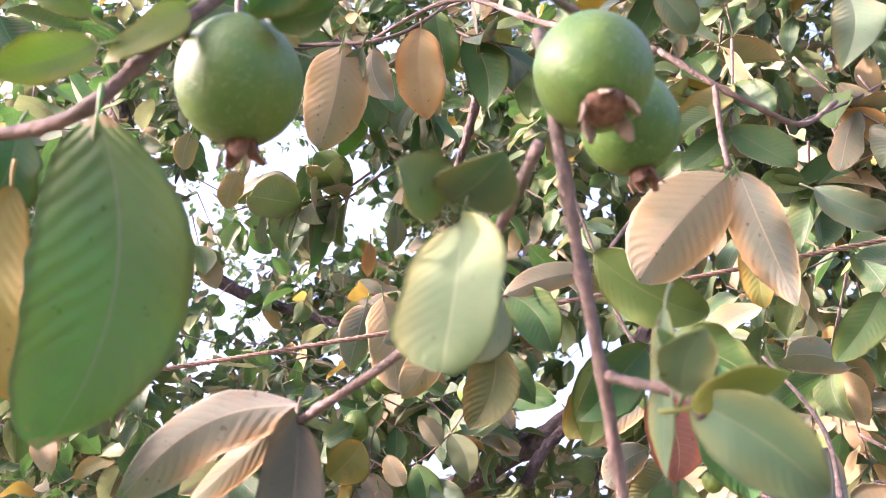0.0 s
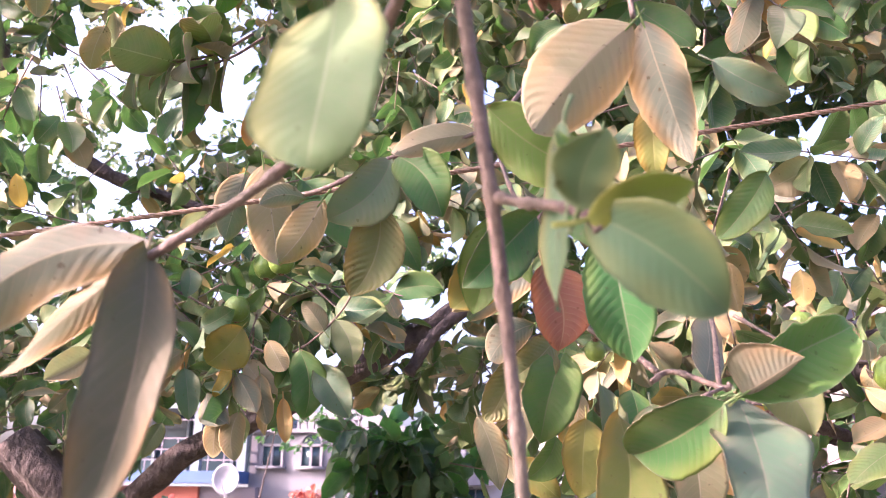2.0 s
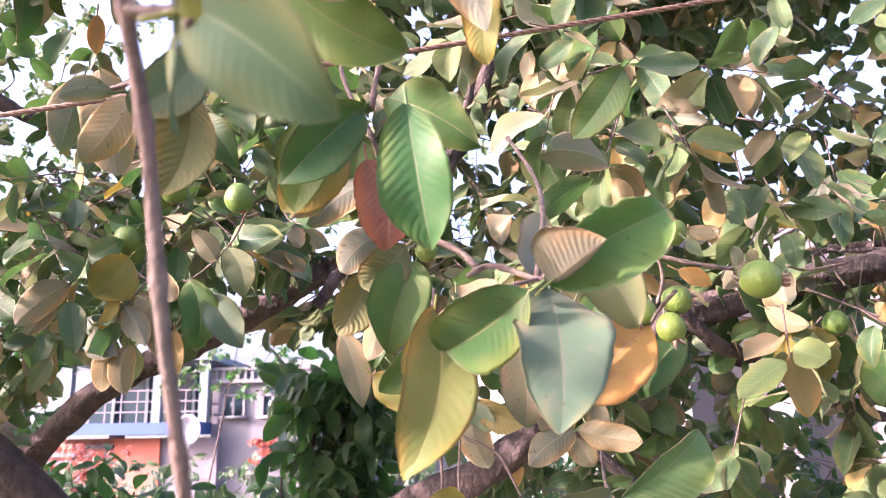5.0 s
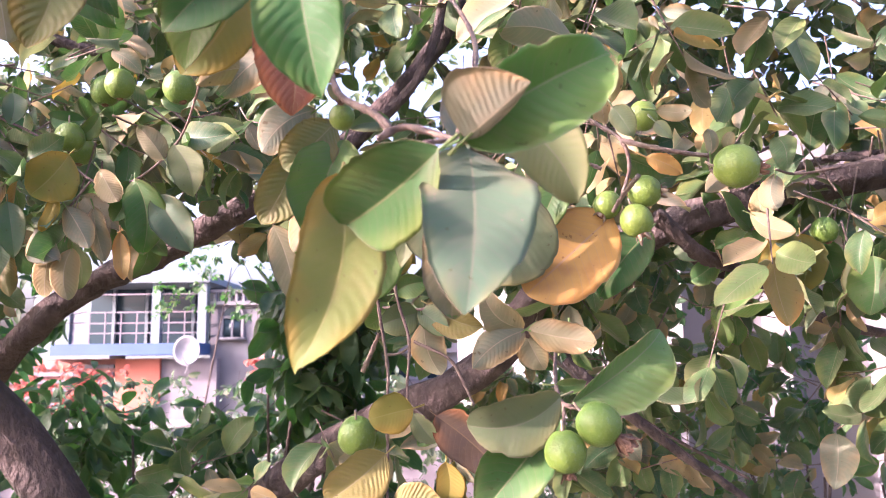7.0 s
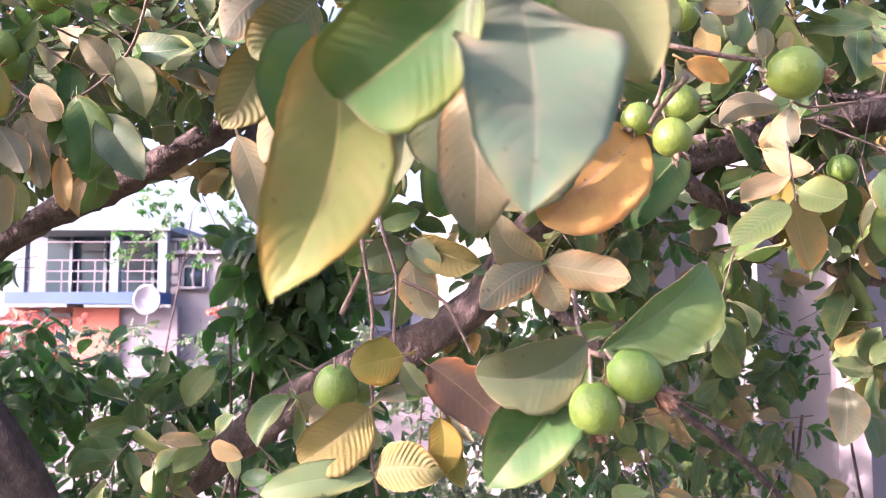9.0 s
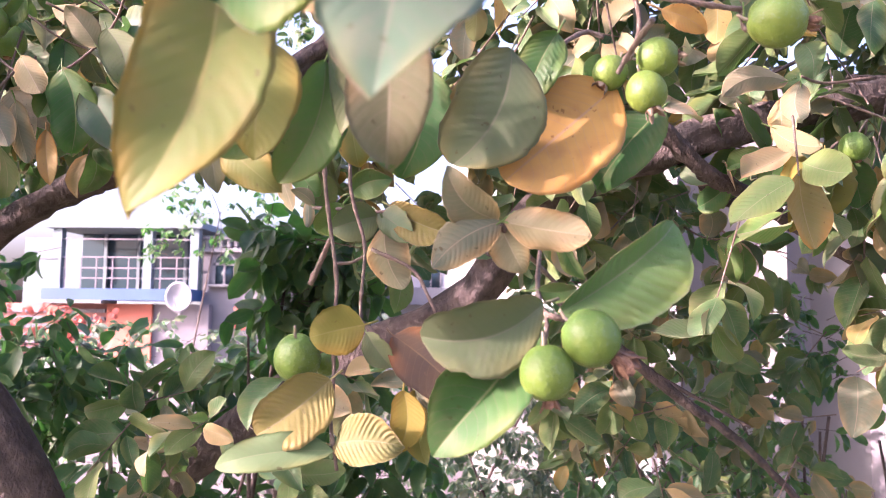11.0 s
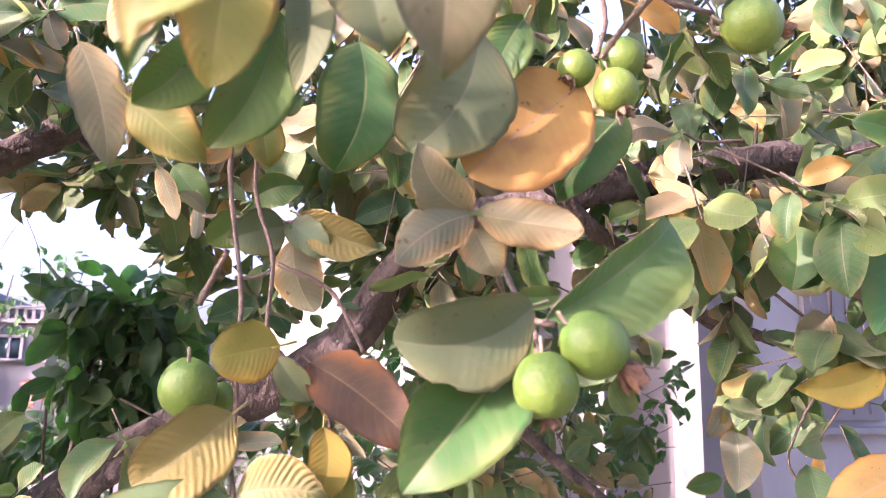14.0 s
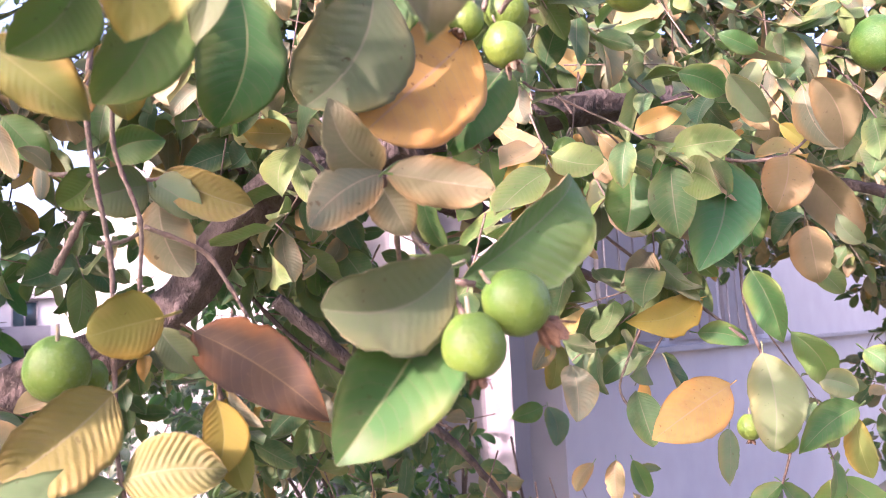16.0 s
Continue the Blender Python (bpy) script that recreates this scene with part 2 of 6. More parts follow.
M["blue"] = rough_material("blue_paint", (0.022, 0.060, 0.175), (0.032, 0.076, 0.205), 1.0, 0.6, 0.1, 0.003)
M["orange"] = rough_material("orange_paint", (0.34, 0.0935, 0.0595), (0.391, 0.128, 0.0765), 0.8, 0.7, 0.1, 0.003)
M["brick"] = rough_material("red_brick_wall", (0.23, 0.1, 0.085), (0.32, 0.16, 0.13), 3.0, 0.85, 0.3, 0.01)
M["grey"] = rough_material("grey_metal", (0.16, 0.165, 0.19), (0.20, 0.205, 0.23), 6, 0.45, 0.1, 0.002)
M["lilac"] = rough_material("lilac_paint", (0.135, 0.125, 0.145), (0.17, 0.155, 0.178), 2.0, 0.8, 0.1, 0.003)
M["redpaint"] = rough_material("red_paint", (0.38, 0.05, 0.045), (0.46, 0.08, 0.14), 4, 0.6, 0.1, 0.002)
M["lime"] = rough_material("green_paint", (0.15, 0.27, 0.05), (0.21, 0.33, 0.075), 4, 0.6, 0.1, 0.002)


def glass_material():
    m, nodes, links, p = mat("window_glass")
    p.inputs["Base Color"].default_value = (0.03, 0.05, 0.06, 1)
    p.inputs["Roughness"].default_value = 0.08
    p.inputs["Specular IOR Level"].default_value = 0.6
    return m


M["glass"] = glass_material()


def fruit_material():
    m, nodes, links, p = mat("guava_skin")
    nt = m.node_tree
    info = nodes.new("ShaderNodeObjectInfo")
    tone = math_node(nt, "ADD", math_node(nt, "MULTIPLY", noise_fac(nt, 30, 3), 0.5), math_node(nt, "MULTIPLY", info.outputs["Random"], 0.5))
    base = mix_col(nt, tone, (0.038, 0.106, 0.015), (0.118, 0.165, 0.020))
    base = mix_col(nt, math_node(nt, "MULTIPLY", noise_fac(nt, 320, 2, lo=0.55, hi=0.72), 0.5), base, (0.12, 0.17, 0.075))
    base = mix_col(nt, math_node(nt, "MULTIPLY", noise_fac(nt, 55, 4, lo=0.62, hi=0.72), 0.5), base, (0.11, 0.095, 0.05))
    links.new(base, p.inputs["Base Color"])
    p.inputs["Roughness"].default_value = 0.46
    p.inputs["Specular IOR Level"].default_value = 0.3
    p.inputs["Subsurface Weight"].default_value = 0.06
    p.inputs["Subsurface Radius"].default_value = (0.006, 0.008, 0.003)
    p.inputs["Subsurface Scale"].default_value = 0.4
    bump(nt, p, noise_fac(nt, 330, 4), 0.26, 0.0010)
    return m


M["fruit"] = fruit_material()


# ---------- makers ----------
def part(name, bm, material, parent=None, label="", place=(0, 0, 0)):
    me = bpy.data.meshes.new(name)
    bm.to_mesh(me)
    bm.free()
    for ms in material if isinstance(material, (list, tuple)) else (material,):
        me.materials.append(ms)
    me.shade_smooth()
    ob = new(name, me)
    ob.location = place
    if parent:
        ob.parent = parent
    if label:
        tagged(ob, label)
    return ob


def flat(ob):
    ob.data.shade_flat()
    return ob


def empty(name, place, label, category, group="", kind=""):
    ob = new(name)
    ob.location = place
    return tagged(ob, label, category, group, kind)


def smooth_line(points, steps):
    """Points on a smooth line through the given ones."""
    p = [Vector(q) for q in points]
    p = [p[0] * 2 - p[1]] + p + [p[-1] * 2 - p[-2]]
    line = []
    for i in range(1, len(p) - 2):
        for k in range(steps):
            t = k / steps
            line.append(0.5 * (2 * p[i] + (p[i + 1] - p[i - 1]) * t + (2 * p[i - 1] - 5 * p[i] + 4 * p[i + 1] - p[i + 2]) * t * t + (3 * p[i] - p[i - 1] - 3 * p[i + 1] + p[i + 2]) * t ** 3))
    return line + [p[-2]]


def tube(bm, points, r0, r1, sides=8, steps=5, lumps=0.12, nodes=0):
    """A tapered, slightly lumpy stem along the points; nodes: every so many rings a swelling."""
    line = smooth_line(points, steps)
    n, rings = len(line), []
    for i, q in enumerate(line):
        ahead = (line[min(i + 1, n - 1)] - line[max(i - 1, 0)]).normalized()
        a = ahead.orthogonal().normalized() if i == 0 else (a - ahead * a.dot(ahead)).normalized()
        b = ahead.cross(a)
        r = r0 + (r1 - r0) * i / (n - 1)
        if nodes and i % nodes == nodes // 2:
            r *= 1.3
        ring = []
        for k in range(sides):
            w = 2 * math.pi * k / sides
            s = 1 + lumps * noise.noise(Vector((q.x + k, q.y * 1.3, q.z)) * (0.35 / max(r, 1e-4)) * 0.35)
            ring.append(bm.verts.new(q + (a * math.cos(w) + b * math.sin(w)) * r * s))
        rings.append(ring)
    for s, t in zip(rings, rings[1:]):
        for k in range(sides):
            bm.faces.new((s[k], s[(k + 1) % sides], t[(k + 1) % sides], t[k]))
    bm.faces.new(rings[0][::-1])
    bm.faces.new(rings[-1])


def box(bm, lo, hi):
    vs = [bm.verts.new((x, y, z)) for x in (lo[0], hi[0]) for y in (lo[1], hi[1]) for z in (lo[2], hi[2])]
    for f in ((0, 1, 3, 2), (4, 6, 7, 5), (0, 4, 5, 1), (2, 3, 7, 6), (0, 2, 6, 4), (1, 5, 7, 3)):
        bm.faces.new([vs[i] for i in f])
    return vs


def boxes(*pairs):
    bm = bmesh.new()
    for lo, hi in pairs:
        box(bm, lo, hi)
    return bm


def outline(u, blunt=2.2, point=0.7, widest=0.46):
    """Half width of a guava leaf along its length: oblong, rounded to the stalk, blunt at the end."""
    tip = (1 - max(0.0, (u - widest) / (1 - widest)) ** blunt) ** point
    foot = (1 - max(0.0, (widest - u) / widest) ** 2.1) ** 0.66
    return max(0.0, min(tip, foot))


rng = random.Random(7)
PAIRS = {"k": ("olive", "under"), "m": ("mint", "mint"), "p": ("pale", "under"), "e": ("emerald", "under"), "g": ("green", "under"), "u": ("green", "under"), "v": ("ribbed", "under"), "w": ("green", "ribbed_under"), "l": ("fresh", "fresh"), "d": ("dusty", "under"), "y": ("yellow", "yellow"), "o": ("ochre", "ochre"), "r": ("red", "ochre"), "h": ("under", "green"), "z": ("ribbed_yellow", "under"), "b": ("brown", "brown")}
ACROSS = (-1, -0.86, -0.64, -0.42, -0.2, -0.05, 0, 0.05, 0.2, 0.42, 0.64, 0.86, 1)


def leaf(base, tip, face, width, kind, bend, parent, shape=None):
    """One leaf with a stalk, two skins and a rolled, slightly wavy edge. shape: what is known of its fold (the rise of each half against its
    width), bow (sideways curve), curl (twist along it), blunt and point (its end), widest, lop (one half broader), hook (its end bent back), roll (degrees about its midrib)."""
    base, tip = Vector(base), Vector(tip)
    x = tip - base
    long = x.length
    x.normalize()
    z = Vector(face)
    z = (z - x * z.dot(x)).normalized()
    if kind in "uw":
        z, bend = -z, -bend * 0.6
    if shape and "roll" in shape:
        z = Matrix.Rotation(radians(-shape["roll"]), 3, x) @ z
    y = z.cross(x)
    half = long * width / 2
    own = {"fold": (rng.uniform(0.2, 0.6) if kind in "gdvpezk" else rng.uniform(0.05, 0.35)) * min(1, 0.5 / width), "ripple": rng.uniform(0.03, 0.10) * rng.choice((1.0, 1.6, 2.4)) * min(1, 0.5 / width),
           "curl": rng.uniform(-0.24, 0.24), "blunt": rng.uniform(1.75, 2.6), "point": rng.uniform(0.55, 0.88), "widest": rng.uniform(0.40, 0.56), "bow": rng.uniform(-0.06, 0.14), "lop": rng.uniform(-0.1, 0.1), "hook": rng.uniform(0.4, 1.8)}
    own.update(shape or {})
    fold, ripple, curl, bow, lop = own["fold"], own["ripple"], own["curl"], own["bow"], own["lop"]
    phase, wob = rng.uniform(0, 6), rng.uniform(0, 9)
    nick = rng.uniform(0.3, 0.8) if rng.random() < 0.2 else -1
    nu, nv = 22, len(ACROSS) - 1
    bm = bmesh.new()
    uvl = bm.loops.layers.uv.new("UVMap")
    skins = []
    for lift in (0.00022, -0.00022):
        rows = []
        for i in range(nu + 1):
            u = i / nu
            h = half * outline(min(max(u, 0.004), 0.997), own["blunt"], own["point"], own["widest"])
            row = []
            for v in ACROSS:
                edge = (1.0 + lop * v) * (1.0 + abs(v) * (0.014 * math.sin(u * 41 + phase + v) + 0.012 * math.sin(u * 83 + wob) + 0.10 * noise.noise(Vector((u * 3.4 + wob, 2.0 * v, wob)))))
                if nick > 0 and v > 0.5 and abs(u - nick) < 0.05:
                    edge *= 0.88
                up = bend * long * 2.2 * u * (1 - u) + fold * abs(v) ** 1.15 * h + ripple * h * abs(v) ** 2 * math.sin(11 * u + phase + (2 if v > 0 else 0))
                up += curl * long * (u - 0.5) * v * 0.6 - 0.03 * own["hook"] * long * (max(0, u - 0.8) * 6) ** 2
                row.append((bm.verts.new(x * (u * long) + y * (v * h * edge + bow * long * 4 * u * (1 - u)) + z * (up + lift)), (u, v / 2 + 0.5)))
            rows.append(row)
        skins.append(rows)
    for s, rows in enumerate(skins):
        for i in range(nu):
            for j in range(nv):
                quad = [rows[i][j], rows[i + 1][j], rows[i + 1][j + 1], rows[i][j + 1]]
                if s:
                    quad.reverse()
                f = bm.faces.new([q[0] for q in quad])
                f.material_index = s
                for loop, q in zip(f.loops, quad):
                    loop[uvl].uv = q[1]
    a, b = skins
    for i in range(nu):
        for j in (0, nv):
            f = bm.faces.new((a[i][j][0], a[i + 1][j][0], b[i + 1][j][0], b[i][j][0]))
            f.material_index = 1
    stalk = 0.012 + 0.02 * long
    tube(bm, [x * -stalk - z * 0.004, x * (-stalk * 0.4) - z * 0.001, x * (long * 0.12)], 0.0013, 0.0008, 5, 2, 0)
    for f in bm.faces[-1:]:
        f.material_index = 1
    bm.normal_update()
    pair = PAIRS[kind]
    return part("leaf", bm, [M[pair[0]], M[pair[1]]], parent, place=base)


def leaf_cloud(name, sprigs, material, parent, long=(0.06, 0.11), width=0.54, count=(5, 8), seed=1, droop=0.35, stem=True, share=((0, 1.0),), detail=(8, 4), label=""):
    """Many leafy sprigs in one mesh. sprigs: rows of place and heading. share: material numbers with their chance."""
    r = np.random.default_rng(seed)
    nu, nv = detail
    gu, gv = np.meshgrid(np.linspace(0, 1, nu + 1), np.linspace(-1, 1, nv + 1), indexing="ij")
    h = np.array([[outline(min(max(u, 0.004), 0.996)) for u in gu[:, 0]]]).T
    gu, gv, h = gu.ravel(), gv.ravel(), np.repeat(h[:, 0], nv + 1)
    quads = np.array([[i * (nv + 1) + j, (i + 1) * (nv + 1) + j, (i + 1) * (nv + 1) + j + 1, i * (nv + 1) + j + 1] for i in range(nu) for j in range(nv)])
    verts, faces, uvs, mats = [], [], [], []
    start = 0
    kinds, odds = [k for k, _ in share], np.array([c for _, c in share], float)
    odds /= odds.sum()
    for place, heading in sprigs:
        place, heading = np.array(place, float), np.array(heading, float)
        heading /= np.linalg.norm(heading) + 1e-9
        twist = r.uniform(0, 6.28)
        axis = np.cross(heading, (0.1, 0.2, 1.0))
        axis /= np.linalg.norm(axis) + 1e-9
        other = np.cross(heading, axis)
        number = int(r.integers(count[0], count[1] + 1))
        run = r.uniform(0.06, 0.12) * (long[1] / 0.11)
        for k in range(number):
            at = place + heading * run * (k // 2) / max(1, number // 2)
            w = twist + math.pi * (k % 2) + 1.57 * (k // 2) + r.normal(0, 0.35)
            x = heading * r.uniform(0.2, 0.9) + axis * math.cos(w) + other * math.sin(w) + np.array((0, 0, -droop * r.uniform(0.3, 2.2)))
            x /= np.linalg.norm(x)
            z = np.array((-0.25, -0.75, 0.7)) + r.normal(0, 0.75, 3)
            z -= x * (z @ x)
            z /= np.linalg.norm(z)
            y = np.cross(z, x)
            l = r.uniform(*long)
            wide = l * width * r.uniform(0.85, 1.2) / 2
            bend, fold, twist_by, bow = r.normal(0.03, 0.13), r.uniform(0.1, 0.7), r.normal(0, 0.16), r.normal(0, 0.06)
            up = bend * l * 2.2 * gu * (1 - gu) + fold * np.abs(gv) * wide * h + 0.12 * wide * gv ** 2 * np.sin(9 * gu + w) + twist_by * l * (gu - 0.4) * gv * 0.6
            pts = at + x * 0.01 + np.outer(gu * l, x) + np.outer(gv * wide * h + bow * l * 4 * gu * (1 - gu), y) + np.outer(up, z)
            verts.append(pts)
            faces.append(quads + start)
            uvs.append(np.stack([gu, gv / 2 + 0.5], -1)[quads].reshape(-1, 2))
            mats.append(np.full(len(quads), r.choice(kinds, p=odds)))
            start += len(pts)
        if stem:
            a, b = place - heading * run * 0.9 + np.array((0, 0, 0.015)), place + heading * run
            ring = []
            for q, rad in ((a, 0.0022), (b, 0.001)):
                for k in range(4):
                    ring.append(q + rad * (axis * math.cos(k * 1.57) + other * math.sin(k * 1.57)))
            verts.append(np.array(ring))
            faces.append(np.array([[k, (k + 1) % 4, 4 + (k + 1) % 4, 4 + k] for k in range(4)]) + start)
            uvs.append(np.full((16, 2), 0.25))
            mats.append(np.full(4, len(material) - 1))
            start += 8
    verts, faces, uvs, mats = np.concatenate(verts), np.concatenate(faces), np.concatenate(uvs), np.concatenate(mats)
    me = bpy.data.meshes.new(name)
    me.from_pydata(verts.tolist(), [], faces.tolist())
    layer = me.uv_layers.new(name="UVMap")
    layer.data.foreach_set("uv", uvs.astype(np.float32).ravel())
    for ms in material:
        me.materials.append(ms)
    me.polygons.foreach_set("material_index", mats.astype(np.int32))
    me.shade_smooth()
    me.update()
    ob = new(name, me)
    if parent:
        ob.parent = parent
    return tagged(ob, label, kind="stuff")


# ---------- ground ----------
GROUND = -1.4
bm = bmesh.new()
for x in range(-20, 21):
    for y in range(-20, 21):
        s = lambda v: math.copysign(abs(v) ** 2.6 * 0.8, v)
        bm.verts.new((s(x), s(y), GROUND + 0.05 * noise.noise(Vector((x, y, 0)) * 0.7)))
bm.verts.ensure_lookup_table()
for x in range(40):
    for y in range(40):
        a = x * 41 + y
        bm.faces.new([bm.verts[i] for i in (a, a + 41, a + 42, a + 1)])
tagged(part("ground", bm, M["earth"]), "dry earth with patches of low green growth", "ground", kind="structure")

# ---------- the guava tree ----------
tree = empty("guava_tree", (0.6, 2.4, GROUND), "old guava tree with green fruit and dusty leaves", "tree")
TREE_AT = Matrix.Translation((-0.6, -2.4, -GROUND))


def tree_part(name, bm, material, parent=None, label=""):
    ob = part(name, bm, material, parent or tree, label)
    if parent is None or parent is tree:
        ob.matrix_parent_inverse = TREE_AT
    return ob


def limb(r0, r1, points):
    bm = bmesh.new()
    tube(bm, points, r0, r1, 18, 14, 0.5)
    return tree_part("limb", bm, M["bark"], label="rough grey-brown limb")


TWIG = {}


def twig(group, radius, points):
    bm = bmesh.new()
    tube(bm, points, radius, radius * 0.8, 8, 8, 0.18, nodes=7)
    ob = tree_part("twig", bm, M["twig"], label="thin reddish-brown twig")
    TWIG.setdefault(group, ob)
    return ob


def sprig(group, rows):
    holder = TWIG.get(group) or TWIG["long"]
    for base, tip, face, width, kind, bend, *shape in rows:
        leaf(base, tip, face, width, kind, bend, holder, *shape)


def fruit(place, radius, down, calyx):
    """A guava: a slightly ribbed, pear-round fruit whose eye carries the dry remains of the flower."""
    z = -Vector(down)
    turn = z.to_track_quat("Z", "Y").to_matrix()
    bm = bmesh.new()
    bmesh.ops.create_uvsphere(bm, u_segments=40, v_segments=24, radius=radius)
    for v in bm.verts:
        w = math.atan2(v.co.y, v.co.x)
        t = v.co.z / radius
        s = 1 + 0.012 * math.cos(5 * w) * (1 - t * t) + 0.02 * noise.noise(v.co / radius * 1.4 + Vector(place) * 9)
        v.co.x *= s
        v.co.y *= s
        v.co.z *= 1.03 + (0.07 * t if t > 0 else 0)
        if t < -0.93:
            v.co.z += radius * 0.10 * (-t - 0.93) / 0.07
        if t > 0.95:
            v.co.z -= radius * 0.08 * (t - 0.95) / 0.05
        v.co = turn @ v.co
    ob = tree_part("fruit", bm, M["fruit"], label="unripe green guava")
    ob.location = place
    ob.matrix_parent_inverse = TREE_AT
    r = random.Random(int(1e4 * abs(place[0] + place[2])))
    bm = bmesh.new()
    big = 2.2 if calyx == 2 else 1.0
    ring_r = 0.36 if calyx == 3 else 0.2
    if calyx:
        for k in range(8 if calyx == 2 else 5):
            w = k * 2 * math.pi / (8 if calyx == 2 else 5) + r.uniform(-0.2, 0.2)
            out = Vector((math.cos(w), math.sin(w), 0))
            side = Vector((-out.y, out.x, 0))
            root = Vector((0, 0, -radius * 0.97)) + out * radius * ring_r
            mid = root + out * radius * r.uniform(0.02, 0.14) * big + Vector((0, 0, -radius * 0.2 * big))
            end = mid + out * radius * r.uniform(-0.05, 0.2) * big + Vector((0, 0, -radius * r.uniform(0.08, 0.26) * big))
            rows = []
            for q, wd in ((root, 0.13), (mid, 0.14 * big), (end, 0.05)):
                rows.append([bm.verts.new(turn @ (q + side * radius * wd * s + out * radius * lift)) for lift in (0.02, -0.02) for s in (-1, 0, 1)])
            for a, b in zip(rows, rows[1:]):
                for i, j in ((0, 1), (1, 2), (2, 5), (5, 4), (4, 3), (3, 0)):
                    bm.faces.new((a[i], a[j], b[j], b[i]))
    ringed = bmesh.new()
    bmesh.ops.create_cone(ringed, cap_ends=True, segments=12, radius1=radius * ring_r * 0.85, radius2=radius * (ring_r + 0.06), depth=radius * 0.14)
    for v in ringed.verts:
        v.co = turn @ (v.co + Vector((0, 0, -radius * 0.99)))
    me = bpy.data.meshes.new("tmp")
    ringed.to_mesh(me)
    ringed.free()
    lobes = len(bm.faces)
    bm.from_mesh(me)
    bpy.data.meshes.remove(me)
    bm.faces.ensure_lookup_table()
    for f in bm.faces[lobes:]:
        f.material_index = 1
    part("calyx", bm, [M["pale_calyx"] if calyx == 3 else M["calyx"], M["calyx"]], ob, "dry flower remains at the fruit's eye")
    bm = bmesh.new()
    top = turn @ Vector((0, 0, radius))
    tube(bm, [top * 0.93, top * 1.15, top * 1.4 + Vector((0, 0, radius * 0.15))], radius * 0.07, radius * 0.06, 6, 3, 0.1)
    part("stalk", bm, M["stalk"], ob)
    return ob


limb(0.0300, 0.0400, [(1.249, 1.565, 2.064), (0.8499, 1.521, 1.995), (0.6678, 1.524, 1.961), (0.4971, 1.503, 1.917), (0.3968, 1.531, 1.882), (0.282, 1.56, 1.843), (0.1634, 1.591, 1.768), (0.0693, 1.628, 1.635), (-0.0515, 1.685, 1.555), (-0.2341, 1.743, 1.473), (-0.4205, 1.828, 1.357), (-0.6085, 1.916, 1.213), (-0.9568, 2.07, 0.8838)])
limb(0.0150, 0.0100, [(0.3715, 1.38, 1.893), (0.4625, 1.42, 1.821), (0.5539, 1.478, 1.794), (0.7511, 1.601, 1.71), (0.9547, 1.667, 1.663)])
limb(0.0140, 0.0080, [(0.4432, 1.536, 1.879), (0.5306, 1.596, 1.813), (0.6602, 1.651, 1.782), (0.8575, 1.716, 1.684)])
limb(0.0400, 0.0180, [(-1.448, 1.952, 1.406), (-1.239, 1.886, 1.579), (-0.9807, 1.816, 1.786), (-0.7081, 1.761, 1.901), (-0.4614, 1.704, 2.016), (-0.2603, 1.695, 2.139), (-0.0464, 1.718, 2.394), (0.0246, 1.738, 2.621)])
limb(0.0500, 0.0580, [(-1.279, 1.501, 1.775), (-1.115, 1.529, 1.633), (-1.004, 1.604, 1.505), (-0.8725, 1.635, 1.328), (-0.7894, 1.73, 1.057)])
limb(0.0360, 0.0120, [(-1.964, 1.755, 3.485), (-1.855, 1.86, 3.2), (-1.783, 1.938, 2.986), (-1.635, 2.017, 2.791), (-1.43, 2.08, 2.66), (-1.223, 2.073, 2.583), (-0.9679, 2.073, 2.501)])
limb(0.0100, 0.0070, [(-0.3048, 0.7151, 2.7), (-0.3359, 0.7565, 2.592), (-0.3711, 0.8443, 2.503), (-0.4392, 0.9782, 2.419)])
limb(0.0140, 0.0080, [(-0.3808, 1.534, 1.938), (-0.3106, 1.559, 2.046), (-0.21, 1.59, 2.133), (-0.0754, 1.603, 2.289), (-0.0156, 1.576, 2.589), (-0.0389, 1.598, 2.893)])
limb(0.0120, 0.0060, [(0.2056, 1.504, 1.622), (0.321, 1.512, 1.523), (0.4402, 1.571, 1.434), (0.5774, 1.629, 1.339), (0.7324, 1.741, 1.204)])
limb(0.0120, 0.0080, [(1.458, 1.321, 1.806), (1.357, 1.469, 1.882), (1.196, 1.631, 2.06), (1.009, 1.821, 2.115), (0.8769, 1.991, 2.126), (0.2113, 1.988, 1.934)])
limb(0.0050, 0.0030, [(0.1947, 1.914, 1.711), (0.3248, 1.873, 1.562), (0.4548, 1.826, 1.461), (0.6494, 1.806, 1.351)])
limb(0.0040, 0.0025, [(0.5977, 1.322, 2.395), (0.6808, 1.337, 2.349), (0.7733, 1.357, 2.287)])
limb(0.0050, 0.0030, [(0.9276, 1.681, 2.258), (0.7622, 1.709, 2.135), (0.5522, 1.728, 2.039)])
limb(0.0600, 0.0450, [(-1.792, 2.776, -3.743), (-1.592, 2.279, -0.3518), (-1.411, 2.15, 0.5517), (-1.082, 2.102, 0.8043)])
limb(0.0600, 0.0550, [(-1.948, 3.932, -14.66), (-1.792, 2.776, -3.743)])
twig('long', 0.0035, [(-0.1674, -0.0166, 1.961), (-0.1581, -0.007, 1.886), (-0.1523, 0.0087, 1.84), (-0.1448, 0.0218, 1.787), (-0.1397, 0.0377, 1.74), (-0.1338, 0.0498, 1.673), (-0.128, 0.0748, 1.599)])
twig('fork', 0.0032, [(-0.1667, -0.0293, 1.885), (-0.1977, 0.0202, 1.858), (-0.2235, 0.0445, 1.84), (-0.252, 0.06, 1.815), (-0.3139, 0.077, 1.782), (-0.3329, 0.0864, 1.776)])
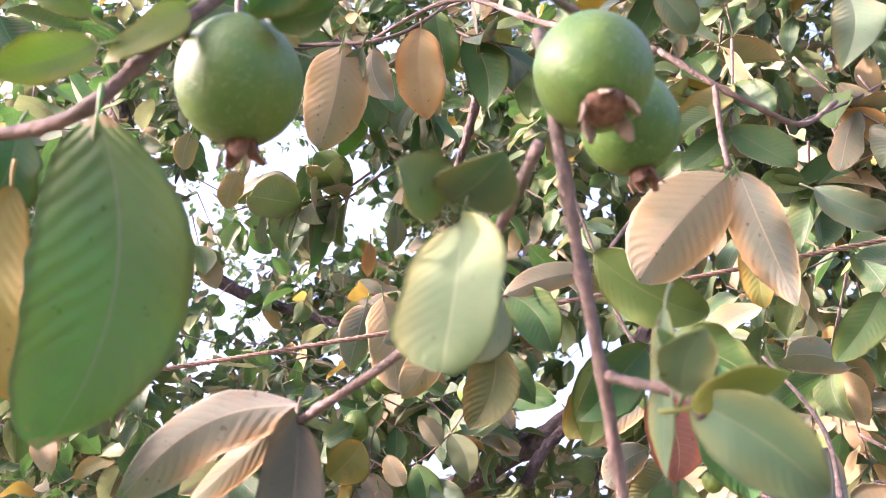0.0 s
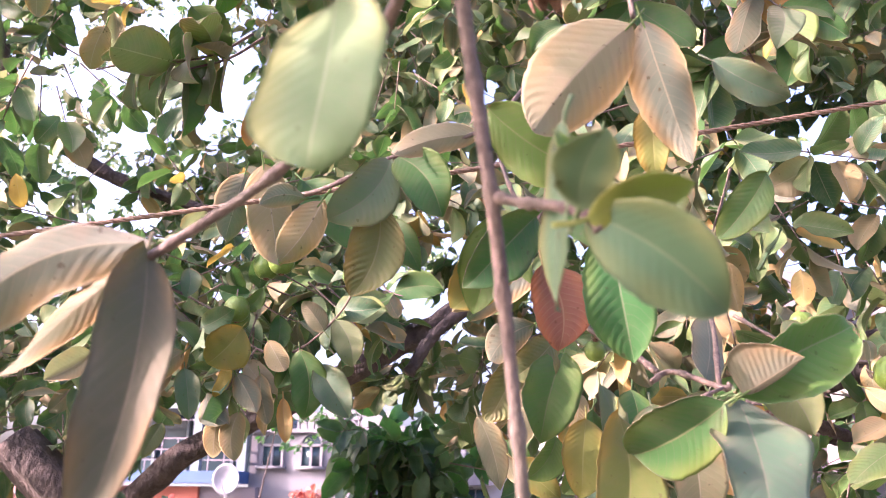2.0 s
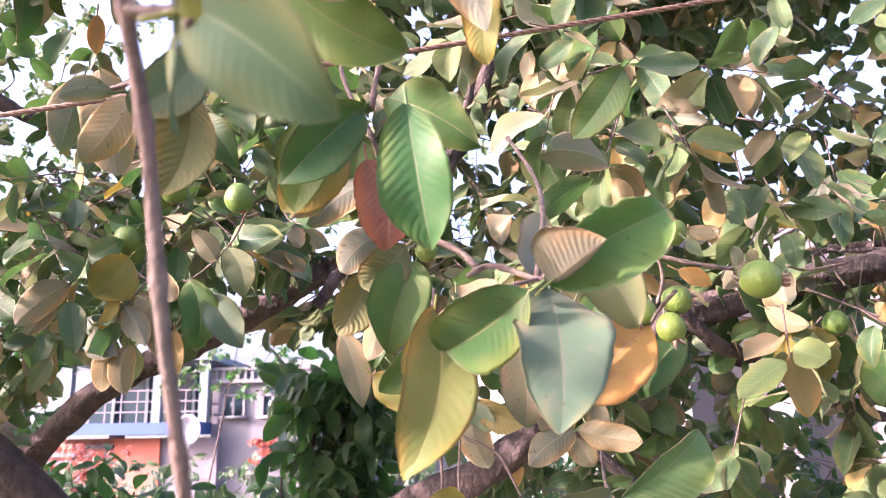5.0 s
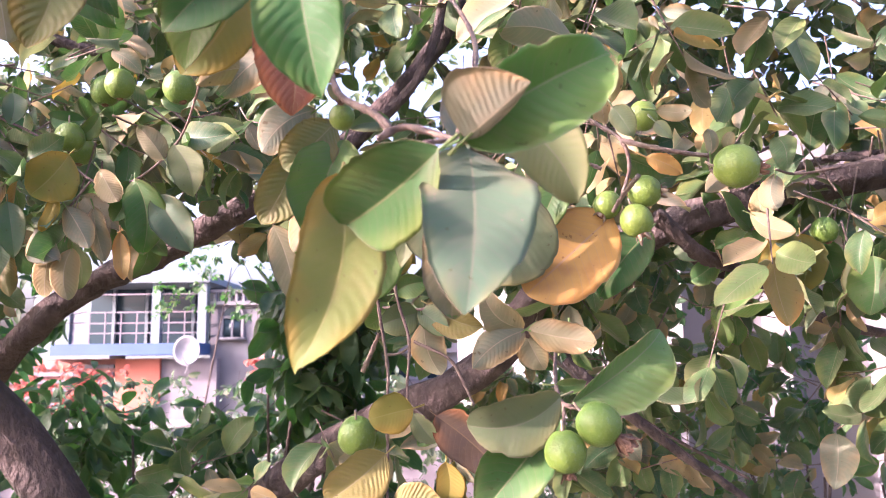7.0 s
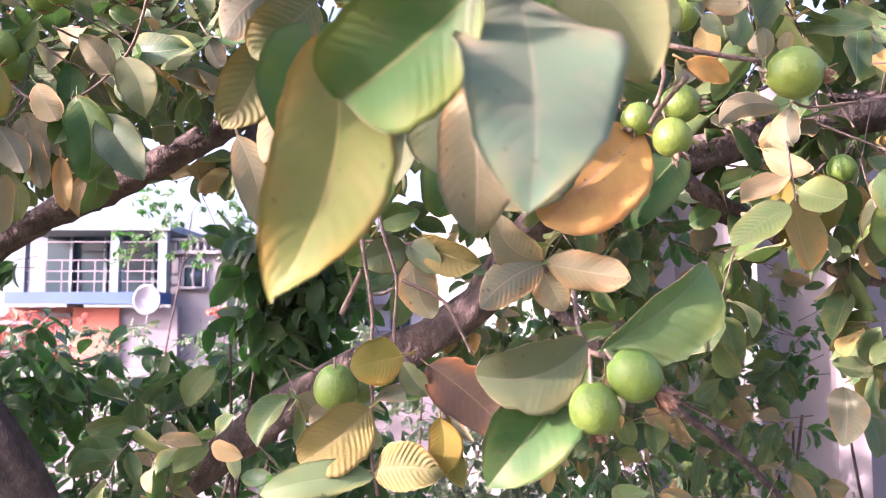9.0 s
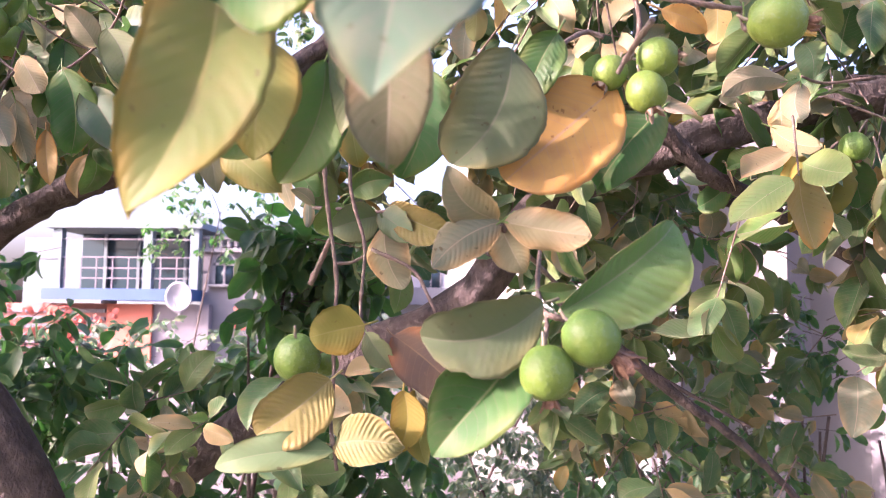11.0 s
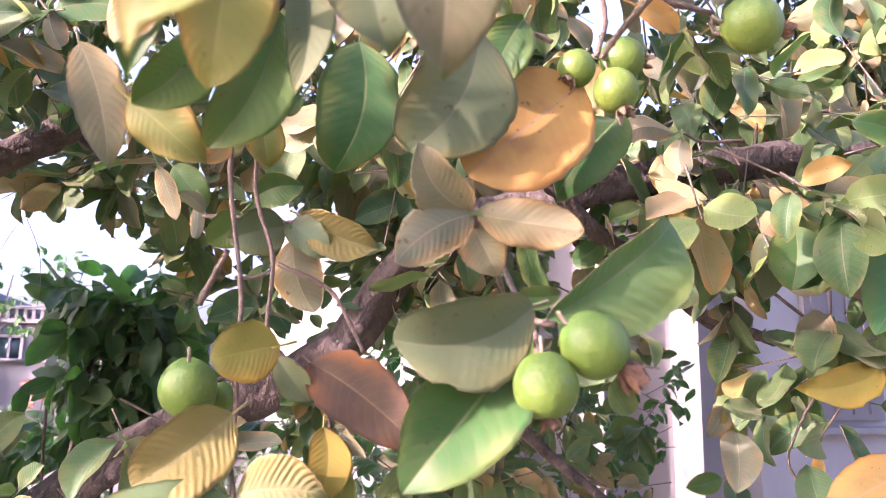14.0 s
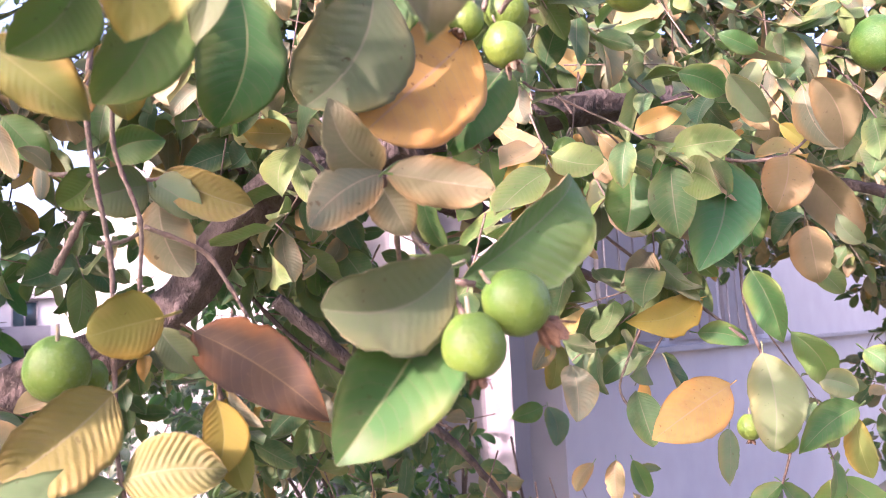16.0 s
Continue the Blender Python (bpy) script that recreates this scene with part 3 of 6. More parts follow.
twig('young', 0.0026, [(-0.1448, 0.0218, 1.787), (-0.1329, 0.0143, 1.781), (-0.1167, 0.0023, 1.774), (-0.108, -0.0145, 1.764), (-0.1042, -0.0172, 1.757)])
twig('first', 0.0040, [(-0.268, -0.0415, 2.032), (-0.3145, -0.059, 1.984), (-0.3366, -0.0748, 1.945), (-0.3526, -0.0819, 1.915), (-0.3737, -0.0865, 1.889), (-0.4105, -0.0781, 1.888), (-0.4505, -0.0774, 1.89)])
twig('first', 0.0022, [(-0.3366, -0.0748, 1.945), (-0.3461, -0.055, 1.946), (-0.3448, -0.0475, 1.942)])
twig('grey', 0.0026, [(-0.0928, 0.1954, 2.098), (-0.0521, 0.203, 2.065), (-0.0207, 0.2174, 2.05), (0.0165, 0.2444, 2.047), (0.0511, 0.2663, 2.079)])
twig('grey', 0.0024, [(-0.0521, 0.203, 2.065), (-0.0513, 0.209, 2.027), (-0.0489, 0.2087, 1.992)])
twig('grey', 0.0030, [(-0.0928, 0.1954, 2.098), (-0.1899, 0.2464, 2.182), (-0.2979, 0.3351, 2.301), (-0.4288, 0.4098, 2.315)])
twig('fruit', 0.0024, [(-0.1705, -0.0545, 1.963), (-0.1524, -0.0285, 1.965), (-0.1389, -0.0219, 1.958)])
twig('fruit', 0.0022, [(-0.1573, -0.0186, 1.978), (-0.131, 0.0388, 1.989), (-0.126, 0.0354, 1.962)])
twig('comb', 0.0024, [(-0.3523, 0.3976, 1.931), (-0.3065, 0.3888, 1.94), (-0.2416, 0.3676, 1.96), (-0.1604, 0.3675, 1.985), (-0.1113, 0.4022, 2.055), (-0.0453, 0.4903, 2.129)])
twig('redl', 0.0024, [(-0.1037, 0.4588, 1.88), (-0.1125, 0.4365, 1.904), (-0.1373, 0.4479, 1.957), (-0.1531, 0.4821, 2.021), (-0.1886, 0.5461, 2.166)])
twig('upper', 0.0028, [(-0.1065, 0.4034, 1.914), (-0.1035, 0.4086, 1.944), (-0.0942, 0.4175, 1.983)])
twig('bunch', 0.0030, [(-0.0201, 0.3747, 1.765), (-0.0348, 0.4013, 1.785), (-0.0649, 0.4365, 1.812), (-0.0911, 0.5269, 1.878)])
twig('bunch', 0.0026, [(-0.0271, 0.3654, 1.756), (-0.0085, 0.3701, 1.765), (0.025, 0.3486, 1.749), (0.0303, 0.3484, 1.752)])
twig('bunch', 0.0024, [(0.0247, 0.3583, 1.752), (0.036, 0.4144, 1.821), (0.0341, 0.4822, 1.876), (0.0158, 0.5719, 1.948)])
twig('bunch', 0.0016, [(0.0027, 0.3188, 1.739), (0.0183, 0.3387, 1.746), (0.0257, 0.3485, 1.75)])
twig('knot', 0.0028, [(0.1907, 0.7061, 1.848), (0.214, 0.692, 1.837), (0.2477, 0.6828, 1.827), (0.2747, 0.6831, 1.823)])
twig('knot', 0.0024, [(0.1395, 0.7274, 1.891), (0.1687, 0.7193, 1.869), (0.1907, 0.7061, 1.848), (0.1983, 0.7085, 1.82), (0.1893, 0.7062, 1.789)])
twig('knot', 0.0022, [(0.2747, 0.6831, 1.823), (0.2771, 0.6845, 1.808), (0.2828, 0.6747, 1.805)])
twig('ochre', 0.0024, [(0.1862, 0.6034, 1.785), (0.1755, 0.6354, 1.771), (0.1688, 0.6469, 1.759)])
twig('ochre', 0.0024, [(0.1807, 0.7839, 1.836), (0.1623, 0.7826, 1.841), (0.129, 0.7338, 1.808), (0.1153, 0.7141, 1.796)])
twig('lemon', 0.0026, [(0.695, 1.323, 1.963), (0.6079, 1.3, 1.947), (0.5601, 1.274, 1.95)])
twig('lemon', 0.0024, [(0.6383, 1.332, 1.86), (0.6102, 1.314, 1.839), (0.6053, 1.335, 1.836)])
twig('right', 0.0030, [(0.7058, 1.394, 1.776), (0.7521, 1.302, 1.682), (0.8227, 1.251, 1.609), (0.848, 1.216, 1.569), (0.8504, 1.139, 1.52)])
twig('right', 0.0026, [(0.8422, 1.126, 1.651), (0.8087, 1.094, 1.588), (0.744, 1.019, 1.537), (0.6806, 0.9419, 1.502)])
twig('right', 0.0026, [(0.838, 1.162, 1.811), (0.8579, 1.1, 1.793), (0.8934, 1.056, 1.798), (0.9533, 1.05, 1.844)])
twig('right', 0.0022, [(0.7712, 1.281, 1.556), (0.7145, 1.26, 1.493), (0.7063, 1.27, 1.44), (0.7397, 1.235, 1.377)])
twig('rfork', 0.0040, [(1.238, 1.937, 2.113), (1.245, 1.912, 2.288), (1.273, 1.891, 2.348)])
twig('rfork', 0.0040, [(1.245, 1.912, 2.288), (1.343, 1.869, 2.268), (1.455, 1.821, 2.246), (1.76, 1.791, 2.249)])
twig('left', 0.0024, [(-0.8648, 1.254, 2.084), (-0.7329, 1.224, 2.018), (-0.6289, 1.198, 1.936), (-0.548, 1.177, 1.927), (-0.4653, 1.162, 1.992), (-0.3977, 1.069, 2.06)])
twig('left', 0.0020, [(-0.6289, 1.198, 1.936), (-0.6616, 1.185, 1.881), (-0.6927, 1.198, 1.831)])
twig('left', 0.0020, [(-0.7329, 1.224, 2.018), (-0.7542, 1.169, 1.93), (-0.8058, 1.173, 1.91)])
twig('top', 0.0024, [(-0.5039, 0.3928, 2.313), (-0.4074, 0.3715, 2.287), (-0.3545, 0.3766, 2.304), (-0.3163, 0.4121, 2.37), (-0.2867, 0.4809, 2.482)])
twig('top', 0.0020, [(0.0627, 0.4286, 2.161), (0.1256, 0.5233, 2.233), (0.1955, 0.5709, 2.29)])
twig('pair', 0.0022, [(0.1245, 0.6185, 1.572), (0.1131, 0.6294, 1.576), (0.1087, 0.6381, 1.586), (0.1101, 0.6702, 1.605), (0.1186, 0.7386, 1.643)])
twig('pair', 0.0018, [(0.1077, 0.5993, 1.55), (0.1126, 0.6215, 1.564), (0.1131, 0.6294, 1.576)])
twig('star', 0.0022, [(0.0807, 0.6506, 1.644), (0.0896, 0.6723, 1.633), (0.1145, 0.7187, 1.617), (0.1676, 0.8476, 1.581)])
twig('hang', 0.0021, [(-0.0784, 0.8269, 1.836), (-0.0838, 0.8198, 1.772), (-0.0867, 0.8205, 1.719), (-0.0821, 0.818, 1.677), (-0.0708, 0.8101, 1.607), (-0.0709, 0.7993, 1.558), (-0.0691, 0.7962, 1.521), (-0.0686, 0.7844, 1.477), (-0.0619, 0.7818, 1.434)])
twig('hang', 0.0020, [(-0.0635, 0.857, 1.805), (-0.0678, 0.8589, 1.721), (-0.0623, 0.8546, 1.687), (-0.0487, 0.8413, 1.643), (-0.0501, 0.8314, 1.591), (-0.0486, 0.8249, 1.57)])
twig('hang', 0.0022, [(-0.0482, 0.8148, 1.57), (-0.023, 0.8056, 1.548), (-0.0032, 0.797, 1.528), (0.0026, 0.7957, 1.505)])
twig('hang', 0.0020, [(-0.0853, 0.8049, 1.539), (-0.0767, 0.8079, 1.544), (-0.0699, 0.8061, 1.549)])
twig('crown', 0.0020, [(-0.0441, 0.8615, 1.642), (-0.0016, 0.8502, 1.621), (0.0156, 0.838, 1.594), (0.0287, 0.8266, 1.566)])
twig('crown', 0.0032, [(-0.1098, 0.8767, 1.606), (-0.0981, 0.8706, 1.63), (-0.0875, 0.8646, 1.653)])
twig('crown', 0.0018, [(-0.0789, 0.8432, 1.626), (-0.063, 0.8463, 1.627), (-0.0494, 0.8483, 1.634)])
twig('crown', 0.0020, [(-0.1136, 0.9016, 1.69), (-0.0795, 0.8827, 1.686), (-0.0388, 0.8733, 1.682), (-0.0257, 0.8708, 1.687)])
twig('left', 0.0007, [(-0.5759, 1.872, 1.979), (-0.5709, 1.881, 1.93), (-0.5663, 1.887, 1.889), (-0.5375, 1.898, 1.818), (-0.5313, 1.911, 1.745), (-0.5379, 1.919, 1.701)])
twig('left', 0.0006, [(-0.5663, 1.887, 1.889), (-0.5922, 1.895, 1.854), (-0.6186, 1.905, 1.804)])
sprig('first', [
    ((-0.3563, -0.0951, 1.88), (-0.3815, -0.0499, 1.742), (0.599, -0.723, -0.345), 0.47, 'v', 0.08, {"fold": 0.2, "blunt": 2.2, "point": 0.6}),
    ((-0.4248, -0.0613, 1.868), (-0.4227, -0.026, 1.766), (0.182, -0.93, -0.318), 0.35, 'y', 0.10),
    ((-0.3598, -0.1005, 1.915), (-0.3948, -0.12, 1.89), (0.589, -0.778, -0.217), 0.50, 'l', 0.10),
    ((-0.3628, -0.1065, 1.927), (-0.3966, -0.1237, 1.947), (0.21, -0.889, -0.406), 0.50, 'l', 0.10),
    ((-0.3347, -0.0778, 1.953), (-0.359, -0.0971, 1.908), (0.39, -0.904, 0.176), 0.40, 'l', 0.10),
    ((-0.2705, -0.0726, 1.975), (-0.3005, -0.0771, 1.944), (0.58, -0.667, -0.468), 0.70, 'g', 0.10),
    ((-0.3009, -0.0597, 1.955), (-0.2637, -0.0618, 1.955), (-0.037, -0.455, -0.89), 0.50, 'g', 0.10),
    ((-0.4383, -0.0539, 1.907), (-0.4482, -0.0562, 1.844), (0.619, -0.783, -0.07), 0.50, 'g', 0.10),
])
sprig('blur', [
    ((-0.2, -0.0443, 1.842), (-0.2053, -0.0535, 1.7697), (-0.332, -0.942, -0.048), 0.72, 'm', 0.10, {"fold": 0.1, "blunt": 3, "point": 0.5, "widest": 0.5}),
    ((-0.2107, -0.0283, 1.8585), (-0.2254, -0.0634, 1.8594), (0.458, -0.842, -0.284), 0.85, 'm', 0.10, {"fold": 0.2}),
    ((-0.208, -0.0284, 1.8597), (-0.1794, -0.0595, 1.8619), (0.296, -0.544, -0.785), 0.90, 'm', 0.10, {"fold": 0.2}),
])
sprig('young', [
    ((-0.1086, -0.0149, 1.765), (-0.0606, -0.0134, 1.727), (-0.268, -0.889, -0.372), 0.56, 'm', 0.20, {"fold": 0.35, "point": 0.75}),
    ((-0.1084, -0.019, 1.761), (-0.0683, -0.0189, 1.773), (0.207, -0.699, -0.685), 0.45, 'l', 0.10),
    ((-0.1112, -0.0159, 1.767), (-0.1026, -0.0379, 1.788), (-0.043, -0.703, -0.71), 0.75, 'm', 0.10),
    ((-0.1149, 0.006, 1.812), (-0.1202, 0.01, 1.734), (-0.897, -0.441, 0.039), 0.30, 'm', 0.02),
    ((-0.1101, -0.0164, 1.769), (-0.1199, -0.0302, 1.792), (0.468, -0.831, -0.301), 0.35, 'l', 0.05),
])
sprig('tan', [
    ((-0.3255, 0.0975, 1.7923), (-0.4272, 0.0827, 1.7355), (0.228, -0.968, 0.107), 0.34, 'w', 0.12, {"bow": 0.15, "fold": 0.3}),
    ((-0.3218, 0.0794, 1.783), (-0.3082, 0.0216, 1.641), (0.286, -0.878, 0.385), 0.23, 'k', 0.06, {"fold": 0.6}),
    ((-0.339, 0.1075, 1.788), (-0.4306, 0.14, 1.726), (-0.33, -0.944, -0.007), 0.20, 'w', 0.10),
    ((-0.3406, 0.12, 1.798), (-0.3906, 0.1236, 1.772), (-0.086, -0.996, 0.027), 0.30, 'g', 0.10),
])
sprig('grey', [
    ((-0.0492, 0.2176, 1.992), (-0.1225, 0.217, 1.907), (0.206, -0.964, -0.171), 0.58, 'w', 0.10),
    ((-0.0408, 0.2178, 1.994), (-0.0083, 0.2436, 1.893), (-0.225, -0.924, -0.309), 0.40, 'w', 0.12),
])
sprig('comb', [
    ((-0.1646, 0.3687, 1.98), (-0.2426, 0.3444, 1.95), (0.322, -0.944, -0.072), 0.32, 'u', 0.10),
    ((-0.2453, 0.368, 1.958), (-0.2969, 0.3562, 1.897), (0.38, -0.913, -0.147), 0.60, 'd', 0.15),
    ((-0.2411, 0.3677, 1.96), (-0.1984, 0.3647, 1.901), (-0.129, -0.991, -0.044), 0.62, 'g', 0.15),
    ((-0.3132, 0.3966, 1.93), (-0.3489, 0.3877, 1.866), (0.386, -0.918, -0.087), 0.50, 'u', 0.10),
    ((-0.2578, 0.3787, 1.921), (-0.2815, 0.3937, 1.836), (0.197, -0.955, -0.224), 0.56, 'z', 0.10, {"fold": 0.4}),
    ((-0.2638, 0.4077, 1.911), (-0.221, 0.4017, 1.862), (-0.129, -0.992, 0.008), 0.50, 'g', 0.10),
    ((-0.3293, 0.3947, 1.931), (-0.3649, 0.3694, 1.917), (0.624, -0.747, -0.23), 0.50, 'u', 0.10),
    ((-0.1546, 0.2715, 1.957), (-0.0672, 0.2873, 1.903), (-0.161, -0.844, -0.512), 0.50, 'g', 0.10),
])
sprig('comb', [
    ((-0.0655, 0.2802, 1.861), (-0.0498, 0.2939, 1.76), (-0.137, -0.979, -0.153), 0.50, 'e', 0.10, {"fold": 0.3}),
    ((-0.151, 0.3929, 1.91), (-0.1725, 0.4089, 1.823), (0.055, -0.98, -0.193), 0.50, 'g', 0.10),
])
sprig('redl', [
    ((-0.11, 0.4006, 1.865), (-0.0968, 0.4206, 1.791), (0.062, -0.966, -0.251), 0.76, 'r', 0.06, {"fold": 0.15, "blunt": 2, "point": 0.8, "widest": 0.45}),
    ((-0.1075, 0.5178, 1.891), (-0.1838, 0.529, 1.843), (-0.129, -0.991, -0.025), 0.40, 'u', 0.10),
    ((-0.1322, 0.5086, 1.924), (-0.1674, 0.5521, 1.855), (-0.155, -0.869, -0.469), 0.60, 'g', 0.10),
])
sprig('upper', [
    ((-0.1133, 0.4029, 1.914), (-0.1761, 0.381, 1.84), (0.492, -0.855, -0.163), 0.50, 'g', 0.15),
    ((-0.0927, 0.4031, 1.922), (-0.0158, 0.3923, 1.872), (-0.34, -0.879, -0.334), 0.55, 'g', 0.10),
    ((-0.1454, 0.4607, 1.919), (-0.1935, 0.4612, 1.84), (0.365, -0.903, -0.226), 0.62, 'y', 0.10),
    ((-0.1508, 0.5355, 1.869), (-0.1999, 0.5102, 1.848), (0.518, -0.829, -0.211), 0.40, 'u', 0.10),
    ((-0.4294, 0.5609, 2.039), (-0.4063, 0.5742, 1.917), (0.441, -0.898, -0.014), 0.46, 'u', 0.10),
    ((-0.3825, 0.5676, 2.021), (-0.3051, 0.5783, 1.936), (0.103, -0.994, -0.032), 0.48, 'g', 0.10),
    ((-0.4588, 0.5841, 2.04), (-0.4733, 0.5742, 1.946), (0.607, -0.795, -0.01), 0.50, 'u', 0.10),
])
sprig('bunch', [
    ((0.0267, 0.3276, 1.7432), (0.1164, 0.3141, 1.7899), (0.064, -0.893, -0.445), 0.54, 'e', 0.06, {"fold": 0.42, "bow": 0.05, "blunt": 2.6, "point": 0.55}),
    ((0.0304, 0.3138, 1.7399), (0.0667, 0.2845, 1.7634), (0.25, -0.93, -0.27), 0.70, 'w', 0.04, {"fold": 0.15, "lop": -0.8, "widest": 0.3, "blunt": 2.2, "point": 0.9, "ripple": 0.03, "bow": 0.0, "curl": 0.0}),
    ((0.0202, 0.3873, 1.76), (0.0339, 0.4245, 1.821), (0.549, -0.763, 0.342), 0.50, 'u', 0.10),
    ((0.0318, 0.3366, 1.7399), (0.0306, 0.2733, 1.6406), (0.099, -0.984, 0.146), 0.56, 'd', 0.05, {"fold": 0.16, "blunt": 2.3, "point": 0.72, "widest": 0.42, "curl": 0.05}),
    ((0.0151, 0.3072, 1.7319), (-0.0475, 0.3548, 1.6969), (-0.07, -0.918, -0.391), 0.66, 'g', 0.10, {"fold": 0.34, "blunt": 2.6, "point": 0.55, "widest": 0.5, "bow": 0.03}),
    ((0.0205, 0.3698, 1.743), (-0.0144, 0.3645, 1.697), (0.042, -0.996, 0.083), 0.60, 'u', 0.10),
    ((-0.0534, 0.3774, 1.7328), (-0.0722, 0.3423, 1.6092), (0.185, -0.976, 0.111), 0.45, 'y', 0.06, {"fold": 0.22, "bow": 0.1, "blunt": 1.9, "point": 0.8, "widest": 0.5}),
])
sprig('bunch', [
    ((-0.0925, 0.5712, 1.832), (-0.1366, 0.5657, 1.788), (0.302, -0.935, -0.183), 0.75, 'z', 0.25),
    ((-0.1145, 0.5942, 1.852), (-0.1637, 0.5883, 1.81), (0.206, -0.973, -0.107), 0.60, 'u', 0.20),
    ((-0.1343, 0.6129, 1.817), (-0.1681, 0.6101, 1.746), (0.285, -0.953, -0.1), 0.60, 'z', 0.15),
    ((-0.1233, 0.606, 1.787), (-0.1342, 0.6033, 1.717), (-0.041, -0.998, 0.044), 0.42, 'u', 0.10),
    ((-0.1824, 0.7072, 1.762), (-0.1554, 0.7034, 1.6747), (0.127, -0.986, 0.105), 0.40, 'h', 0.10, {"fold": 0.2, "bow": 0.05}),
    ((-0.0837, 0.573, 1.816), (-0.1107, 0.5679, 1.72), (0.214, -0.977, -0.009), 0.62, 'g', 0.15),
    ((-0.1256, 0.6286, 1.764), (-0.1333, 0.624, 1.711), (0.043, -0.996, 0.079), 0.50, 'g', 0.10),
    ((-0.0349, 0.5228, 1.816), (-0.0704, 0.5134, 1.809), (0.281, -0.947, -0.153), 0.45, 'd', 0.10),
])
sprig('bunch', [
    ((0.0586, 0.389, 1.7733), (0.103, 0.3887, 1.717), (-0.35, -0.926, -0.142), 0.62, 'd', 0.08, {"fold": 0.2}),
    ((0.0122, 0.4414, 1.732), (0.0167, 0.4302, 1.6445), (-0.171, -0.965, 0.199), 0.52, 'h', 0.10, {"fold": 0.3}),
    ((0.0097, 0.7416, 1.798), (-0.0048, 0.7433, 1.695), (0.017, -1, -0.018), 0.62, 'g', 0.10),
    ((-0.1374, 0.6545, 1.707), (-0.0882, 0.6464, 1.666), (-0.183, -0.983, -0.026), 0.58, 'y', 0.12),
    ((-0.0554, 0.73, 1.793), (-0.0647, 0.7311, 1.742), (0.132, -0.99, -0.045), 0.55, 'u', 0.10),
    ((-0.0892, 0.773, 1.727), (-0.0998, 0.769, 1.702), (0.267, -0.963, 0.039), 0.70, 'o', 0.20),
    ((-0.0313, 0.8311, 1.786), (-0.0433, 0.8363, 1.768), (0.053, -0.952, -0.301), 0.50, 'g', 0.10),
    ((-0.0644, 0.838, 1.772), (-0.0565, 0.8467, 1.724), (0.034, -0.985, -0.171), 0.70, 'y', 0.10),
])
sprig('bunch', [
    ((-0.0663, 0.5258, 1.742), (-0.0734, 0.521, 1.667), (0.177, -0.983, 0.046), 0.62, 'y', 0.10),
    ((-0.0511, 0.6228, 1.761), (-0.0832, 0.6244, 1.67), (0.198, -0.976, -0.087), 0.46, 'g', 0.10),
    ((-0.092, 0.6133, 1.731), (-0.1243, 0.6057, 1.686), (0.37, -0.922, -0.11), 0.62, 'g', 0.10),
    ((-0.0426, 0.6116, 1.7885), (-0.0356, 0.6108, 1.7023), (-0.01, -1, 0.008), 0.34, 'd', 0.10),
    ((-0.0022, 0.5256, 1.756), (0.0066, 0.5167, 1.691), (-0.145, -0.983, 0.115), 0.70, 'd', 0.10),
])
sprig('knot', [
    ((0.2732, 0.6732, 1.822), (0.2682, 0.6611, 1.845), (-0.33, -0.812, -0.482), 0.55, 'u', 0.10),
    ((0.29, 0.6728, 1.827), (0.293, 0.6614, 1.842), (-0.421, -0.769, -0.481), 0.70, 'u', 0.10),
    ((0.1721, 0.6418, 1.864), (0.1893, 0.6369, 1.833), (-0.332, -0.943, -0.037), 0.70, 'd', 0.10),
    ((0.214, 0.6441, 1.861), (0.2476, 0.636, 1.857), (-0.252, -0.922, -0.295), 0.50, 'u', 0.10),
    ((0.2138, 0.6457, 1.849), (0.2279, 0.6391, 1.83), (-0.438, -0.899, -0.012), 0.60, 'd', 0.10),
    ((0.211, 0.6832, 1.823), (0.2477, 0.6847, 1.805), (-0.135, -0.919, -0.371), 0.50, 'o', 0.10),
])
sprig('lemon', [
    ((0.6079, 1.309, 1.838), (0.601, 1.293, 1.737), (-0.417, -0.893, 0.171), 0.70, 'y', 0.10),
    ((0.6053, 1.335, 1.836), (0.5551, 1.32, 1.716), (-0.425, -0.86, 0.283), 0.50, 'y', 0.10),
    ((0.5601, 1.275, 1.941), (0.5538, 1.256, 1.872), (-0.4, -0.873, 0.279), 0.60, 'u', 0.10),
    ((0.5146, 1.281, 1.873), (0.5735, 1.234, 1.832), (-0.635, -0.772, -0.034), 0.45, 'u', 0.10),
    ((0.6383, 1.334, 1.841), (0.6761, 1.341, 1.756), (-0.388, -0.887, -0.251), 0.60, 'g', 0.10),
    ((0.5211, 1.226, 1.928), (0.4079, 1.179, 1.889), (0.278, -0.913, 0.298), 0.35, 'u', 0.10),
])
